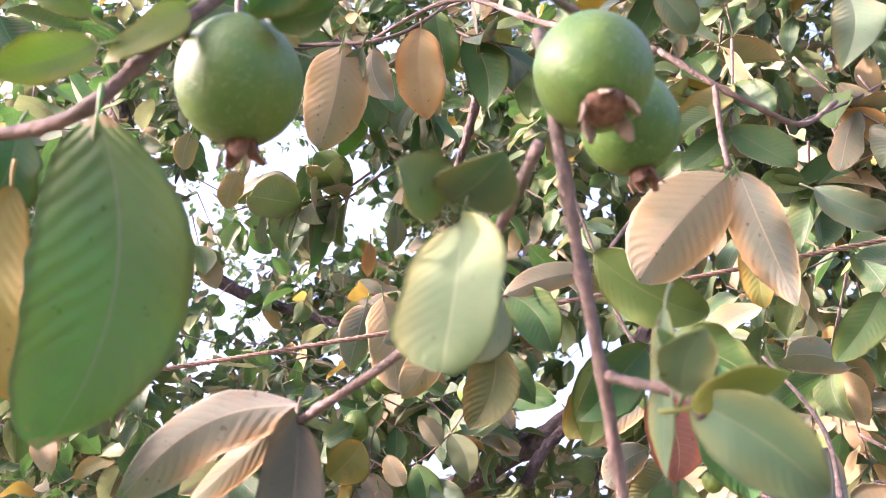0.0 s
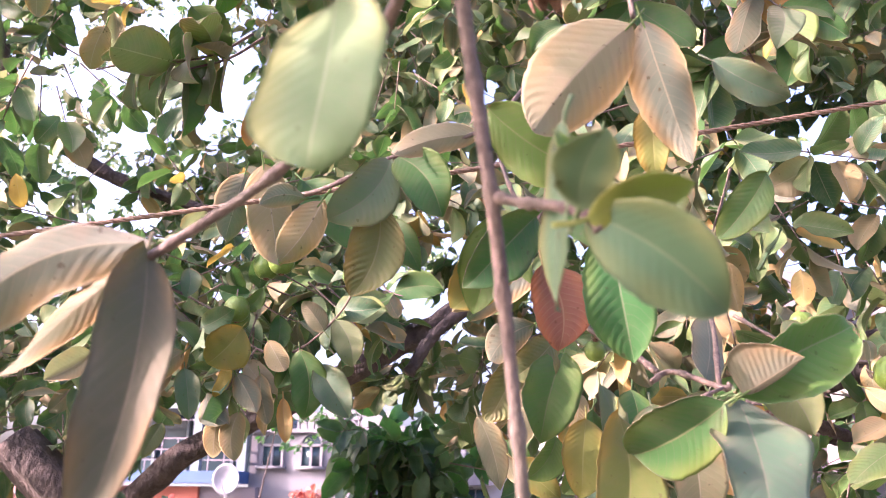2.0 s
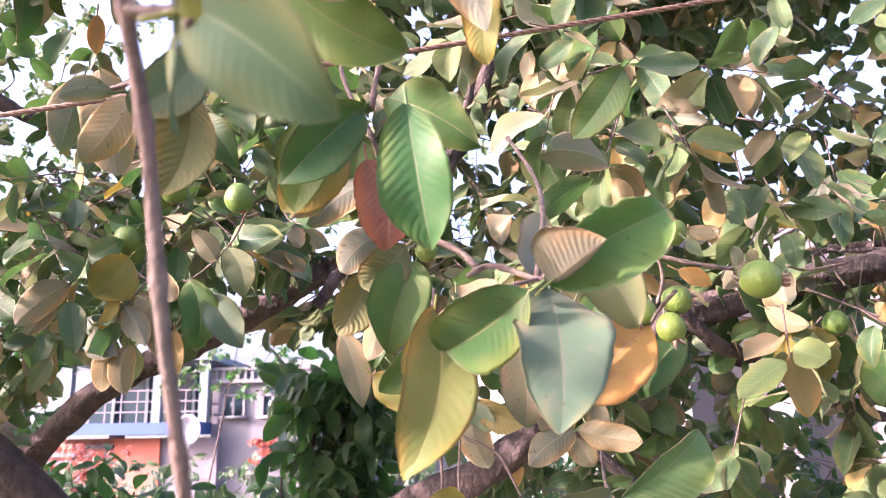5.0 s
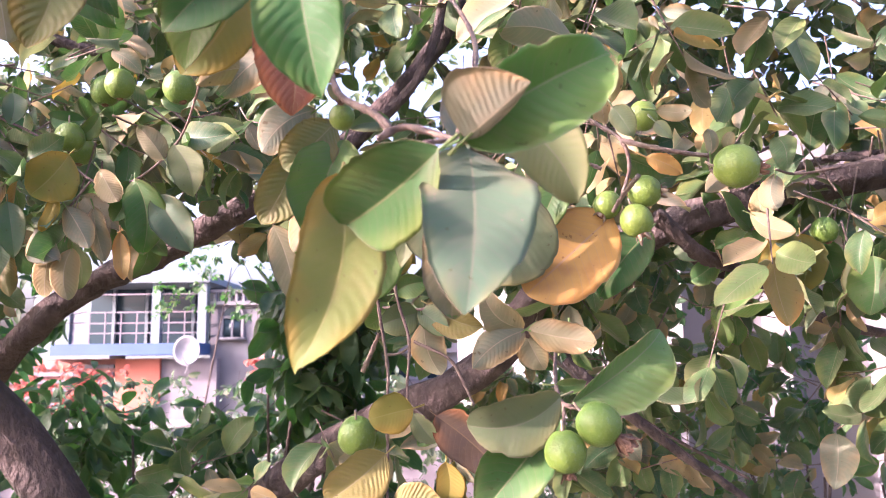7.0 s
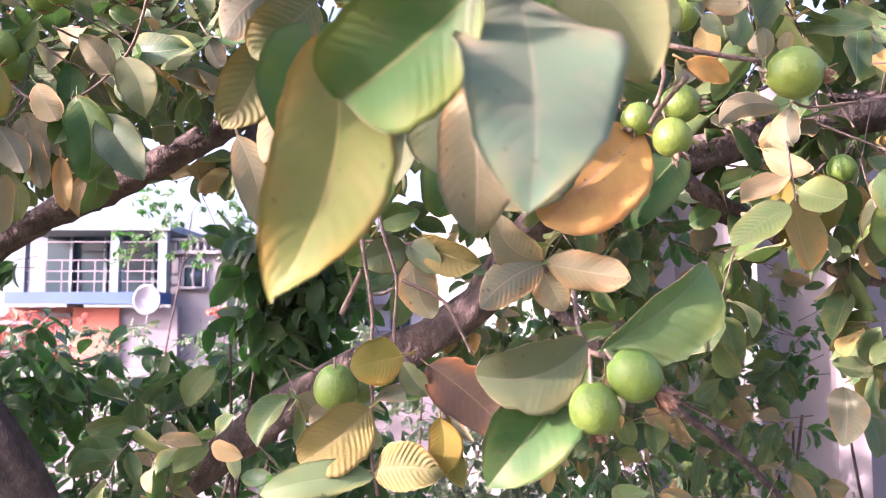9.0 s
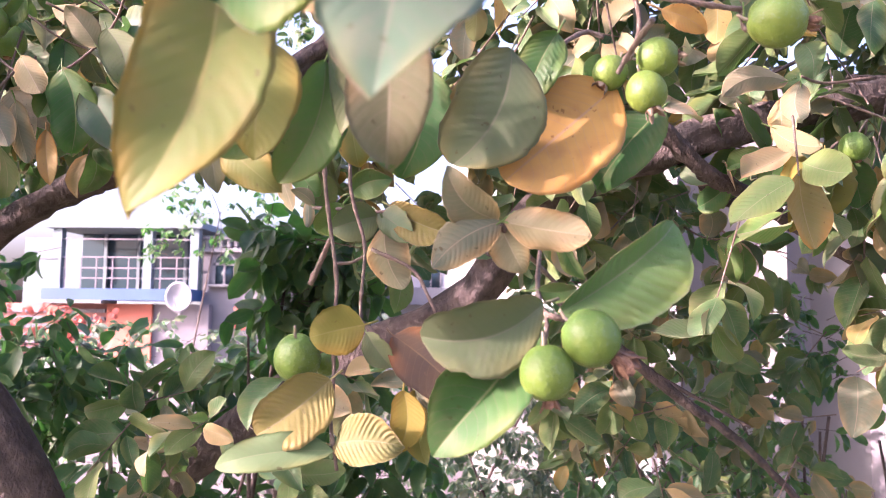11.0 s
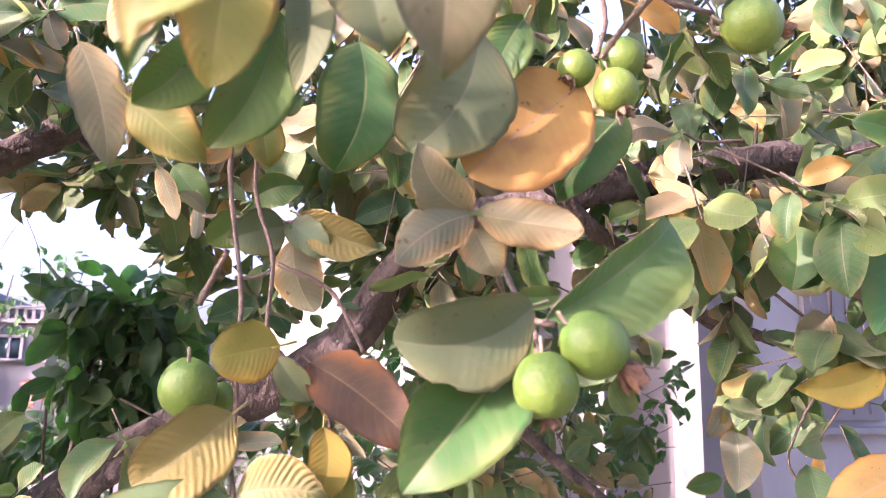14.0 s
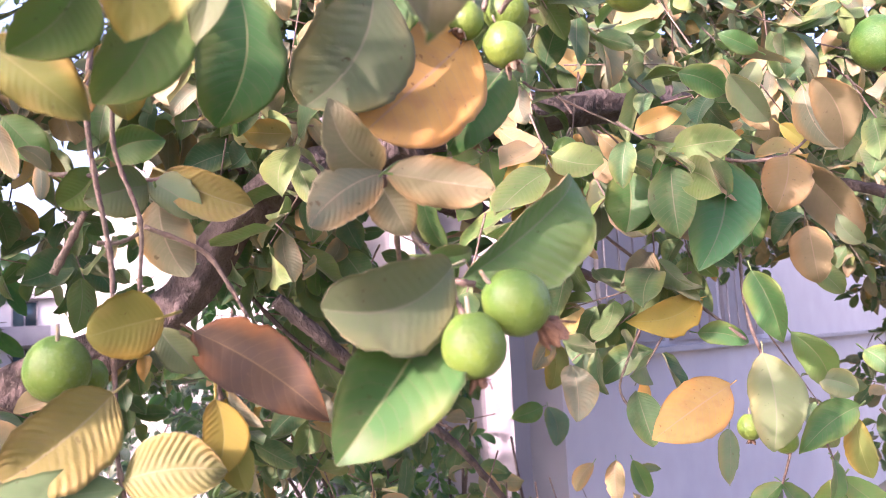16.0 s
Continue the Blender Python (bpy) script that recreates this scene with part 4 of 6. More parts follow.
sprig('right', [
    ((0.7436, 1.044, 1.775), (0.697, 1.058, 1.621), (-0.625, -0.771, 0.122), 0.60, 'v', 0.10),
    ((0.9826, 1.26, 1.831), (0.996, 1.246, 1.675), (-0.725, -0.689, -0), 0.60, 'g', 0.10),
    ((0.8694, 1.04, 1.788), (0.8323, 1.04, 1.703), (-0.621, -0.737, 0.266), 0.80, 'k', 0.10),
    ((0.9136, 1.076, 1.786), (0.9911, 1.028, 1.665), (-0.793, -0.531, -0.298), 0.45, 'k', 0.10),
    ((0.8141, 1.118, 1.809), (0.6674, 1.169, 1.725), (-0.509, -0.73, 0.457), 0.45, 'g', 0.10),
    ((0.8963, 1.041, 1.683), (0.8908, 1.027, 1.598), (-0.762, -0.629, 0.154), 0.70, 'k', 0.10),
    ((0.6677, 0.9344, 1.607), (0.6829, 0.9113, 1.517), (-0.839, -0.544, -0.002), 0.48, 'g', 0.15),
    ((0.6612, 0.9225, 1.506), (0.6541, 0.9128, 1.391), (-0.713, -0.694, 0.102), 0.56, 'd', 0.10),
])
sprig('right', [
    ((0.7913, 1.119, 1.454), (0.6728, 1.155, 1.383), (-0.418, -0.871, 0.259), 0.60, 'o', 0.15),
    ((0.8202, 1.199, 1.588), (0.7004, 1.23, 1.558), (-0.271, -0.959, 0.082), 0.50, 'y', 0.10),
    ((0.8178, 1.207, 1.533), (0.8734, 1.156, 1.515), (-0.675, -0.738, 0.007), 0.50, 'g', 0.10),
    ((0.7527, 0.9609, 1.528), (0.7996, 0.949, 1.452), (-0.607, -0.751, -0.259), 0.50, 'g', 0.10),
    ((0.7862, 0.9532, 1.467), (0.8109, 0.9161, 1.452), (-0.811, -0.578, 0.094), 0.80, 'd', 0.10),
    ((0.7951, 0.8892, 1.503), (0.804, 0.861, 1.475), (-0.86, -0.468, 0.201), 0.80, 'g', 0.10),
    ((0.7889, 0.9009, 1.434), (0.7048, 0.9179, 1.385), (-0.394, -0.83, 0.395), 0.45, 'g', 0.10),
    ((0.9741, 1.324, 1.358), (0.9559, 1.317, 1.262), (-0.875, -0.442, 0.199), 0.40, 'd', 0.10),
])
sprig('right', [
    ((1.185, 2.283, 1.334), (1.195, 2.265, 1.22), (-0.519, -0.85, 0.086), 0.60, 'd', 0.10),
    ((1.17, 2.289, 1.335), (1.074, 2.309, 1.309), (-0.242, -0.956, 0.167), 0.60, 'g', 0.10),
    ((0.8884, 1.018, 1.892), (0.9343, 1.009, 1.797), (-0.804, -0.482, -0.346), 0.50, 'u', 0.10),
    ((0.6863, 1.054, 1.902), (0.7486, 1.03, 1.87), (-0.498, -0.781, -0.377), 0.60, 'g', 0.10),
    ((0.6671, 1.139, 1.746), (0.6519, 1.153, 1.688), (-0.588, -0.808, -0.046), 0.90, 'g', 0.10),
    ((0.5774, 1.279, 1.837), (0.5751, 1.265, 1.738), (-0.537, -0.834, 0.132), 0.66, 'y', 0.10),
    ((0.5692, 1.31, 1.842), (0.532, 1.309, 1.765), (-0.34, -0.924, 0.176), 0.50, 'y', 0.10),
    ((0.5558, 1.332, 1.933), (0.5523, 1.315, 1.861), (-0.516, -0.828, 0.219), 0.60, 'u', 0.10),
])
sprig('right', [
    ((0.919, 1.26, 1.628), (0.8833, 1.269, 1.678), (-0.571, -0.782, -0.25), 0.50, 'g', 0.10),
    ((0.7005, 1.347, 1.727), (0.7171, 1.32, 1.665), (-0.777, -0.626, 0.068), 0.30, 'u', 0.10),
    ((1.045, 1.987, 1.548), (0.9787, 2.002, 1.457), (-0.421, -0.891, 0.167), 0.50, 'u', 0.10),
    ((1.065, 1.978, 1.547), (1.098, 1.949, 1.443), (-0.563, -0.824, 0.057), 0.50, 'd', 0.10),
    ((1.032, 1.995, 1.534), (1.018, 1.99, 1.405), (-0.522, -0.849, 0.086), 0.50, 'y', 0.10),
    ((1.057, 1.755, 1.587), (1.001, 1.767, 1.478), (-0.505, -0.847, 0.168), 0.70, 'd', 0.10),
    ((1.075, 1.749, 1.566), (1.072, 1.739, 1.441), (-0.599, -0.797, 0.081), 0.50, 'g', 0.10),
    ((1.027, 1.766, 1.608), (1.036, 1.741, 1.554), (-0.647, -0.728, 0.225), 0.90, 'd', 0.10),
])
sprig('right', [
    ((1.132, 1.99, 1.208), (1.078, 1.996, 1.142), (-0.447, -0.844, 0.296), 0.50, 'u', 0.10),
    ((1.186, 1.965, 1.212), (1.177, 1.955, 1.108), (-0.579, -0.805, 0.128), 0.50, 'u', 0.10),
    ((1.226, 1.947, 1.21), (1.25, 1.92, 1.118), (-0.578, -0.811, 0.087), 0.50, 'g', 0.10),
    ((1.239, 1.944, 1.188), (1.276, 1.899, 1.189), (-0.764, -0.626, 0.156), 0.40, 'd', 0.10),
    ((0.871, 1.136, 1.899), (0.904, 1.113, 1.961), (-0.576, -0.817, 0.004), 0.50, 'd', 0.10),
    ((0.8793, 1.133, 1.89), (0.9207, 1.119, 1.852), (-0.584, -0.725, -0.364), 0.50, 'u', 0.10),
    ((0.9373, 1.111, 1.86), (0.9787, 1.097, 1.821), (-0.589, -0.717, -0.372), 0.50, 'y', 0.10),
    ((0.7315, 1.313, 1.881), (0.7939, 1.291, 1.829), (-0.521, -0.805, -0.284), 0.50, 'u', 0.10),
])
sprig('right', [
    ((0.9283, 0.9756, 1.649), (0.8916, 0.987, 1.691), (-0.613, -0.712, -0.341), 0.50, 'd', 0.10),
    ((0.8205, 0.9414, 1.871), (0.857, 0.9372, 1.772), (-0.749, -0.613, -0.251), 0.56, 'k', 0.10),
    ((0.6518, 1.142, 1.776), (0.6349, 1.133, 1.684), (-0.578, -0.797, 0.177), 0.80, 'g', 0.10),
    ((0.7539, 1.037, 1.796), (0.6514, 1.089, 1.758), (-0.467, -0.882, 0.058), 0.40, 'g', 0.10),
    ((0.7857, 0.9039, 1.421), (0.805, 0.905, 1.344), (-0.732, -0.654, -0.191), 0.45, 'y', 0.10),
    ((0.7154, 0.9881, 1.882), (0.7645, 0.9742, 1.815), (-0.779, -0.399, -0.484), 0.50, 'd', 0.10),
    ((0.7504, 0.9684, 1.911), (0.7013, 0.9876, 1.937), (-0.474, -0.835, -0.28), 0.50, 'g', 0.10),
])
sprig('left', [
    ((-0.6397, 1.138, 1.965), (-0.6964, 1.129, 1.896), (0.37, -0.911, -0.183), 0.95, 'y', 0.15),
    ((-0.6672, 1.154, 1.902), (-0.6846, 1.144, 1.839), (0.103, -0.987, 0.125), 0.40, 'y', 0.10),
    ((-0.7513, 1.146, 1.921), (-0.834, 1.137, 1.848), (0.324, -0.911, -0.254), 0.52, 'u', 0.10),
    ((-0.7484, 1.154, 1.891), (-0.7306, 1.154, 1.798), (0.377, -0.924, 0.072), 0.50, 'd', 0.10),
    ((-0.7903, 1.172, 1.915), (-0.8266, 1.167, 1.833), (0.136, -0.991, -0), 0.50, 'u', 0.10),
    ((-0.6521, 1.16, 1.882), (-0.605, 1.155, 1.81), (0.164, -0.971, 0.172), 0.55, 'u', 0.10),
    ((-0.6099, 1.171, 1.884), (-0.5916, 1.186, 1.793), (-0.02, -0.986, -0.164), 0.40, 'u', 0.10),
    ((-0.708, 1.168, 1.846), (-0.6569, 1.158, 1.79), (0.082, -0.967, 0.24), 0.65, 'u', 0.10),
])
sprig('left', [
    ((-0.5324, 1.152, 1.925), (-0.5184, 1.161, 1.799), (0.272, -0.962, -0.035), 0.52, 'g', 0.10),
    ((-0.5532, 1.177, 1.927), (-0.5731, 1.169, 1.858), (0.355, -0.935, 0.007), 0.55, 'g', 0.10),
    ((-0.5, 1.161, 1.898), (-0.4357, 1.162, 1.803), (0.116, -0.991, 0.061), 0.55, 'd', 0.10),
    ((-0.563, 1.174, 1.839), (-0.5514, 1.17, 1.76), (0.277, -0.956, 0.095), 0.36, 'o', 0.05),
    ((-0.6807, 1.176, 1.818), (-0.6849, 1.173, 1.731), (0.212, -0.977, 0.016), 0.50, 'u', 0.10),
    ((-0.6462, 1.178, 1.814), (-0.6471, 1.176, 1.727), (0.355, -0.935, 0.024), 0.55, 'u', 0.10),
    ((-0.4643, 1.14, 1.978), (-0.4284, 1.139, 1.892), (0.13, -0.989, 0.07), 0.60, 'd', 0.10),
    ((-0.5911, 1.146, 1.941), (-0.553, 1.137, 1.883), (0.082, -0.975, 0.206), 0.60, 'u', 0.10),
])
sprig('left', [
    ((-0.8139, 1.202, 2.089), (-0.8697, 1.179, 2.071), (0.36, -0.93, 0.075), 0.40, 'd', 0.10),
    ((-0.7814, 1.201, 2.097), (-0.776, 1.191, 2.038), (0.407, -0.894, 0.188), 0.70, 'd', 0.10),
    ((-0.9118, 1.228, 1.981), (-0.9384, 1.225, 1.893), (0.342, -0.937, -0.071), 0.50, 'g', 0.10),
    ((-0.9662, 1.249, 1.897), (-0.9473, 1.256, 1.774), (0.147, -0.988, -0.04), 0.50, 'u', 0.10),
    ((-0.839, 1.218, 1.833), (-0.8865, 1.195, 1.818), (0.465, -0.879, -0.104), 0.60, 'd', 0.10),
    ((-0.8128, 1.229, 1.798), (-0.8414, 1.22, 1.731), (0.437, -0.897, -0.07), 0.50, 'd', 0.10),
    ((-0.4912, 1.169, 1.962), (-0.5323, 1.153, 2.016), (0.202, -0.97, -0.135), 0.60, 'u', 0.10),
    ((-0.6569, 1.218, 2.05), (-0.7219, 1.213, 2.06), (0.041, -0.977, -0.21), 0.60, 'g', 0.10),
])
sprig('left', [
    ((-0.6298, 1.216, 2.061), (-0.6787, 1.226, 2.019), (0.168, -0.9, -0.402), 0.50, 'g', 0.10),
    ((-0.76, 1.223, 2.018), (-0.8197, 1.23, 1.986), (0.112, -0.911, -0.398), 0.50, 'd', 0.10),
])
sprig('top', [
    ((-0.3448, 0.3788, 2.304), (-0.3381, 0.4023, 2.193), (0.212, -0.958, -0.191), 0.52, 'o', 0.10),
    ((-0.4047, 0.2895, 2.221), (-0.4276, 0.3082, 2.105), (0.425, -0.877, -0.226), 0.58, 'u', 0.10),
    ((-0.3846, 0.2958, 2.218), (-0.4173, 0.3383, 2.169), (0.067, -0.734, -0.676), 0.40, 'd', 0.10),
    ((-0.4013, 0.3756, 2.281), (-0.3779, 0.3859, 2.209), (0.125, -0.987, -0.099), 0.50, 'u', 0.10),
    ((-0.3376, 0.4131, 2.356), (-0.3287, 0.4468, 2.286), (0.171, -0.896, -0.41), 0.60, 'g', 0.10),
    ((-0.2919, 0.4733, 2.372), (-0.3201, 0.4881, 2.324), (0.281, -0.857, -0.431), 0.50, 'u', 0.10),
    ((0.1026, 0.3421, 2.25), (0.0857, 0.3466, 2.168), (-0.164, -0.986, -0.021), 0.60, 'd', 0.10),
    ((0.1422, 0.5733, 2.256), (0.202, 0.5861, 2.197), (-0.283, -0.836, -0.469), 0.42, 'o', 0.10),
])
sprig('top', [
    ((0.141, 0.5586, 2.288), (0.1762, 0.553, 2.257), (-0.457, -0.809, -0.371), 0.50, 'u', 0.10),
    ((-0.0857, 0.257, 2.214), (-0.0525, 0.2818, 2.177), (-0.097, -0.787, -0.609), 0.60, 'd', 0.10),
    ((0.161, 0.8071, 1.997), (0.0642, 0.7553, 1.998), (0.441, -0.831, -0.339), 0.46, 'u', 0.10),
    ((-0.0077, 0.3686, 2.008), (-0.0075, 0.3871, 1.942), (-0.327, -0.91, -0.257), 0.50, 'y', 0.10),
    ((0.0579, 0.4115, 2.072), (0.1292, 0.4183, 2.033), (-0.173, -0.869, -0.463), 0.45, 'd', 0.10),
    ((0.1326, 0.5191, 1.998), (0.0818, 0.5371, 1.931), (-0.145, -0.978, -0.152), 0.50, 'g', 0.10),
    ((-0.5454, 0.5716, 2.268), (-0.506, 0.6054, 2.214), (0.259, -0.892, -0.37), 0.60, 'g', 0.10),
    ((-0.7206, 0.6767, 2.315), (-0.7467, 0.6971, 2.256), (0.44, -0.771, -0.461), 0.60, 'u', 0.10),
])
sprig('top', [
    ((-0.7162, 0.5215, 2.288), (-0.7312, 0.5396, 2.24), (0.5, -0.748, -0.437), 0.60, 'u', 0.10),
    ((-0.5767, 0.616, 2.278), (-0.5811, 0.6444, 2.212), (0.371, -0.842, -0.391), 0.45, 'g', 0.10),
    ((-0.4789, 0.6397, 2.152), (-0.4858, 0.658, 2.108), (0.3, -0.864, -0.404), 0.45, 'o', 0.10),
    ((-0.4277, 0.5886, 2.168), (-0.4385, 0.6084, 2.119), (0.274, -0.871, -0.407), 0.50, 'd', 0.10),
])
sprig('ochre', [
    ((0.1774, 0.7092, 1.7661), (0.0854, 0.6903, 1.6835), (0.151, -0.954, 0.26), 0.68, 'o', 0.00, {"fold": 0.12, "blunt": 3, "point": 0.5, "ripple": 0.04, "curl": 0.0, "hook": 0.1, "bow": 0.0}),
    ((0.2222, 0.7414, 1.755), (0.1642, 0.7286, 1.684), (-0.128, -0.952, 0.277), 0.55, 'g', 0.10),
    ((0.0895, 0.6765, 1.788), (0.0432, 0.6862, 1.696), (0.156, -0.987, 0.03), 0.74, 'p', 0.08, {"fold": 0.12, "blunt": 2.6, "point": 0.5}),
    ((0.1281, 0.6941, 1.808), (0.1017, 0.699, 1.749), (-0.21, -0.978, 0.014), 0.62, 'g', 0.10),
])
sprig('crown', [
    ((-0.0402, 0.8744, 1.678), (-0.0879, 0.8629, 1.662), (0.274, -0.952, -0.135), 0.82, 'd', 0.10),
    ((-0.0791, 0.8867, 1.692), (-0.1067, 0.8857, 1.662), (0.169, -0.977, -0.126), 0.80, 'g', 0.10),
    ((-0.0706, 0.8932, 1.705), (-0.0262, 0.8753, 1.716), (-0.28, -0.898, -0.339), 0.66, 'g', 0.10),
    ((-0.0258, 0.8706, 1.688), (0.0394, 0.8481, 1.657), (-0.355, -0.932, -0.072), 0.52, 'z', 0.15),
    ((-0.0388, 0.8735, 1.681), (-0.0019, 0.8545, 1.651), (-0.394, -0.914, 0.097), 0.64, 'd', 0.10),
    ((-0.032, 0.8705, 1.667), (-0.0106, 0.8655, 1.601), (-0.067, -0.996, 0.055), 0.66, 'u', 0.12),
    ((-0.1126, 0.901, 1.692), (-0.1363, 0.8904, 1.708), (0.218, -0.932, -0.29), 0.50, 'u', 0.10),
    ((-0.159, 0.918, 1.738), (-0.1379, 0.9154, 1.687), (-0.125, -0.992, -0.002), 0.34, 'u', 0.10),
])
sprig('crown', [
    ((-0.1209, 0.9104, 1.702), (-0.1201, 0.9065, 1.669), (-0.05, -0.992, 0.115), 0.40, 'u', 0.10),
    ((-0.1518, 0.9559, 1.75), (-0.1178, 0.9494, 1.71), (-0.128, -0.99, 0.052), 0.60, 'g', 0.10),
])
sprig('hang', [
    ((-0.0384, 0.7744, 1.5656), (-0.0873, 0.7706, 1.5534), (0.184, -0.970, -0.160), 0.92, 'y', 0.03, {"fold": 0.1, "blunt": 2.4, "point": 0.6, "widest": 0.42, "ripple": 0.05, "lop": 0.0, "curl": 0.05}),
    ((-0.0706, 0.7874, 1.515), (-0.1361, 0.7799, 1.464), (0.1, -0.995, 0.017), 0.70, 'z', 0.12, {"fold": 0.3, "blunt": 2.6, "point": 0.5}),
    ((-0.0656, 0.7787, 1.452), (-0.1724, 0.7743, 1.437), (0.002, -0.967, 0.256), 0.32, 'm', 0.10),
    ((-0.0645, 0.7827, 1.457), (-0.0014, 0.7591, 1.46), (-0.352, -0.933, 0.077), 0.68, 'z', 0.15),
    ((-0.0032, 0.786, 1.506), (-0.0076, 0.7823, 1.45), (-0.018, -0.998, 0.066), 0.58, 'y', 0.12),
    ((0.0071, 0.795, 1.506), (0.0186, 0.792, 1.437), (-0.295, -0.956, -0.008), 0.40, 'y', 0.10),
    ((-0.0142, 0.8051, 1.555), (0.0664, 0.7437, 1.4898), (-0.386, -0.891, 0.239), 0.44, 'b', 0.06, {"fold": 0.4, "blunt": 1.9, "point": 0.8, "widest": 0.42, "ripple": 0.06, "curl": 0.05, "lop": 0.0, "bow": 0.04}),
])
sprig('hang', [
    ((-0.0399, 0.8006, 1.558), (-0.0143, 0.7937, 1.526), (-0.112, -0.986, 0.119), 0.60, 'd', 0.10),
    ((-0.0181, 0.8055, 1.546), (-0.0355, 0.8021, 1.522), (0.088, -0.993, 0.075), 0.60, 'g', 0.10),
    ((0.0022, 0.7991, 1.514), (0.0304, 0.7811, 1.484), (-0.519, -0.855, 0.024), 0.30, 'u', 0.10),
])
sprig('pair', [
    ((0.11, 0.6318, 1.566), (0.0325, 0.6075, 1.478), (-0.096, -0.935, 0.342), 0.50, 'g', 0.10, {"fold": 0.62, "bow": 0.02, "blunt": 2.2, "point": 0.7, "widest": 0.55}),
    ((0.1215, 0.6283, 1.576), (0.2053, 0.6194, 1.6405), (-0.047, -0.99, -0.132), 0.52, 'v', 0.06, {"fold": 0.3, "roll": -8, "blunt": 2.8, "point": 0.5, "widest": 0.62, "lop": -0.45, "curl": 0.0, "bow": -0.03}),
    ((0.1095, 0.6180, 1.583), (0.0248, 0.5990, 1.559), (0.184, -0.983, -0.016), 0.58, 'p', 0.08, {"fold": 0.42, "curl": 0.0, "ripple": 0.04, "blunt": 2.6, "point": 0.5, "widest": 0.55}),
    ((0.1088, 0.6471, 1.593), (0.137, 0.6432, 1.595), (-0.107, -0.947, -0.302), 0.55, 'g', 0.10),
])
sprig('star', [
    ((0.0803, 0.6505, 1.645), (0.029, 0.6434, 1.609), (0.148, -0.989, -0.015), 0.56, 'u', 0.15),
    ((0.0834, 0.6501, 1.645), (0.1455, 0.6246, 1.632), (-0.408, -0.893, -0.192), 0.48, 'u', 0.15),
    ((0.0807, 0.6609, 1.644), (0.0987, 0.6557, 1.607), (-0.291, -0.957, -0.007), 0.75, 'h', 0.10),
    ((0.0778, 0.6502, 1.647), (0.04, 0.6275, 1.682), (0.078, -0.868, -0.49), 0.60, 'h', 0.12),
    ((0.1115, 0.6874, 1.646), (0.1455, 0.6857, 1.634), (-0.19, -0.896, -0.401), 0.50, 'g', 0.10),
    ((0.1324, 0.7104, 1.647), (0.1521, 0.7164, 1.605), (-0.635, -0.666, -0.391), 0.40, 'g', 0.10),
])
fruit((-0.3223, -0.0378, 1.933), 0.0330, (0.0081, 0.3181, -0.948), 1)
fruit((-0.1403, -0.0203, 1.928), 0.0297, (0.1506, -0.3023, -0.9413), 3)
fruit((-0.1229, 0.047, 1.938), 0.0283, (0.1691, 0.2541, -0.9523), 1)
fruit((0.2968, 0.6645, 1.807), 0.0219, (0.9759, -0.1859, -0.1142), 1)
fruit((0.215, 0.7158, 1.794), 0.0172, (0.9762, -0.2161, -0.0189), 3)
fruit((0.2016, 0.6988, 1.759), 0.0170, (0.2762, -0.1949, -0.9411), 3)
fruit((0.1732, 0.7072, 1.778), 0.0146, (-0.5345, -0.1964, -0.822), 3)
fruit((0.214, 0.7038, 1.874), 0.0157, (0.0976, -0.2795, 0.9552), 0)
fruit((-0.0631, 0.4392, 1.795), 0.0097, (0.0319, -0.5338, 0.845), 1)
fruit((-0.7193, 1.326, 2.026), 0.0289, (0.0064, -0.0278, -0.9996), 0)
fruit((-0.6388, 1.253, 2.115), 0.0269, (0.0064, -0.0278, -0.9996), 0)
fruit((-0.395, 0.9765, 2.017), 0.0236, (0.2822, -0.0179, -0.9592), 0)
fruit((-0.6017, 1.228, 2.118), 0.0264, (-0.0154, 0.1449, -0.9893), 0)
fruit((-0.6861, 1.236, 2.033), 0.0243, (-0.0022, -0.1452, -0.9894), 0)
fruit((0.6667, 0.9594, 1.415), 0.0154, (-0.0796, -0.0536, -0.9954), 1)
fruit((0.7062, 0.9436, 1.397), 0.0161, (0.097, -0.1317, -0.9865), 0)
fruit((0.6419, 1.284, 1.841), 0.0227, (0.1925, -0.1079, -0.9754), 0)
fruit((-0.6803, 1.214, 2.017), 0.0254, (-0.0189, 0.2158, -0.9763), 0)
fruit((0.1106, 0.5967, 1.535), 0.0185, (0.1074, -0.0157, -0.9941), 1)
fruit((0.1411, 0.5986, 1.559), 0.0196, (0.7914, -0.0827, -0.6057), 2)
fruit((-0.1052, 0.8034, 1.533), 0.0221, (-0.0084, 0.4708, -0.8822), 0)
fruit((-0.0841, 0.838, 1.527), 0.0127, (0.357, 0.4075, -0.8406), 0)
fruit((0.9016, 0.8989, 1.912), 0.0365, (0.1804, -0.1675, -0.9692), 0)

CROWN_MATS = [M["crown"], M["crown_pale"], M["crown_yellow"], M["twig"]]
MIX = {"tan": ((0, 0.48), (1, 0.45), (2, 0.07)), "green": ((0, 0.74), (1, 0.22), (2, 0.04)), "lemon": ((0, 0.6), (1, 0.25), (2, 0.15))}


def tree_cloud(*a, **k):
    ob = leaf_cloud("foliage", *a, tree, **k)
    ob.matrix_parent_inverse = TREE_AT
    return ob


def leaf_shapes():
    """Some loose leaves of unit kinds, whose meshes the sprigs below share."""
    shapes = {}
    for kind in "gudyo":
        for _ in range(3):
            ob = leaf((0, 0, 0), (0.085, 0, 0), (0, 0, 1), rng.uniform(0.48, 0.6), kind, rng.uniform(0.02, 0.14), None)
            shapes.setdefault(kind, []).append(ob.data)
            bpy.data.objects.remove(ob)
    return shapes


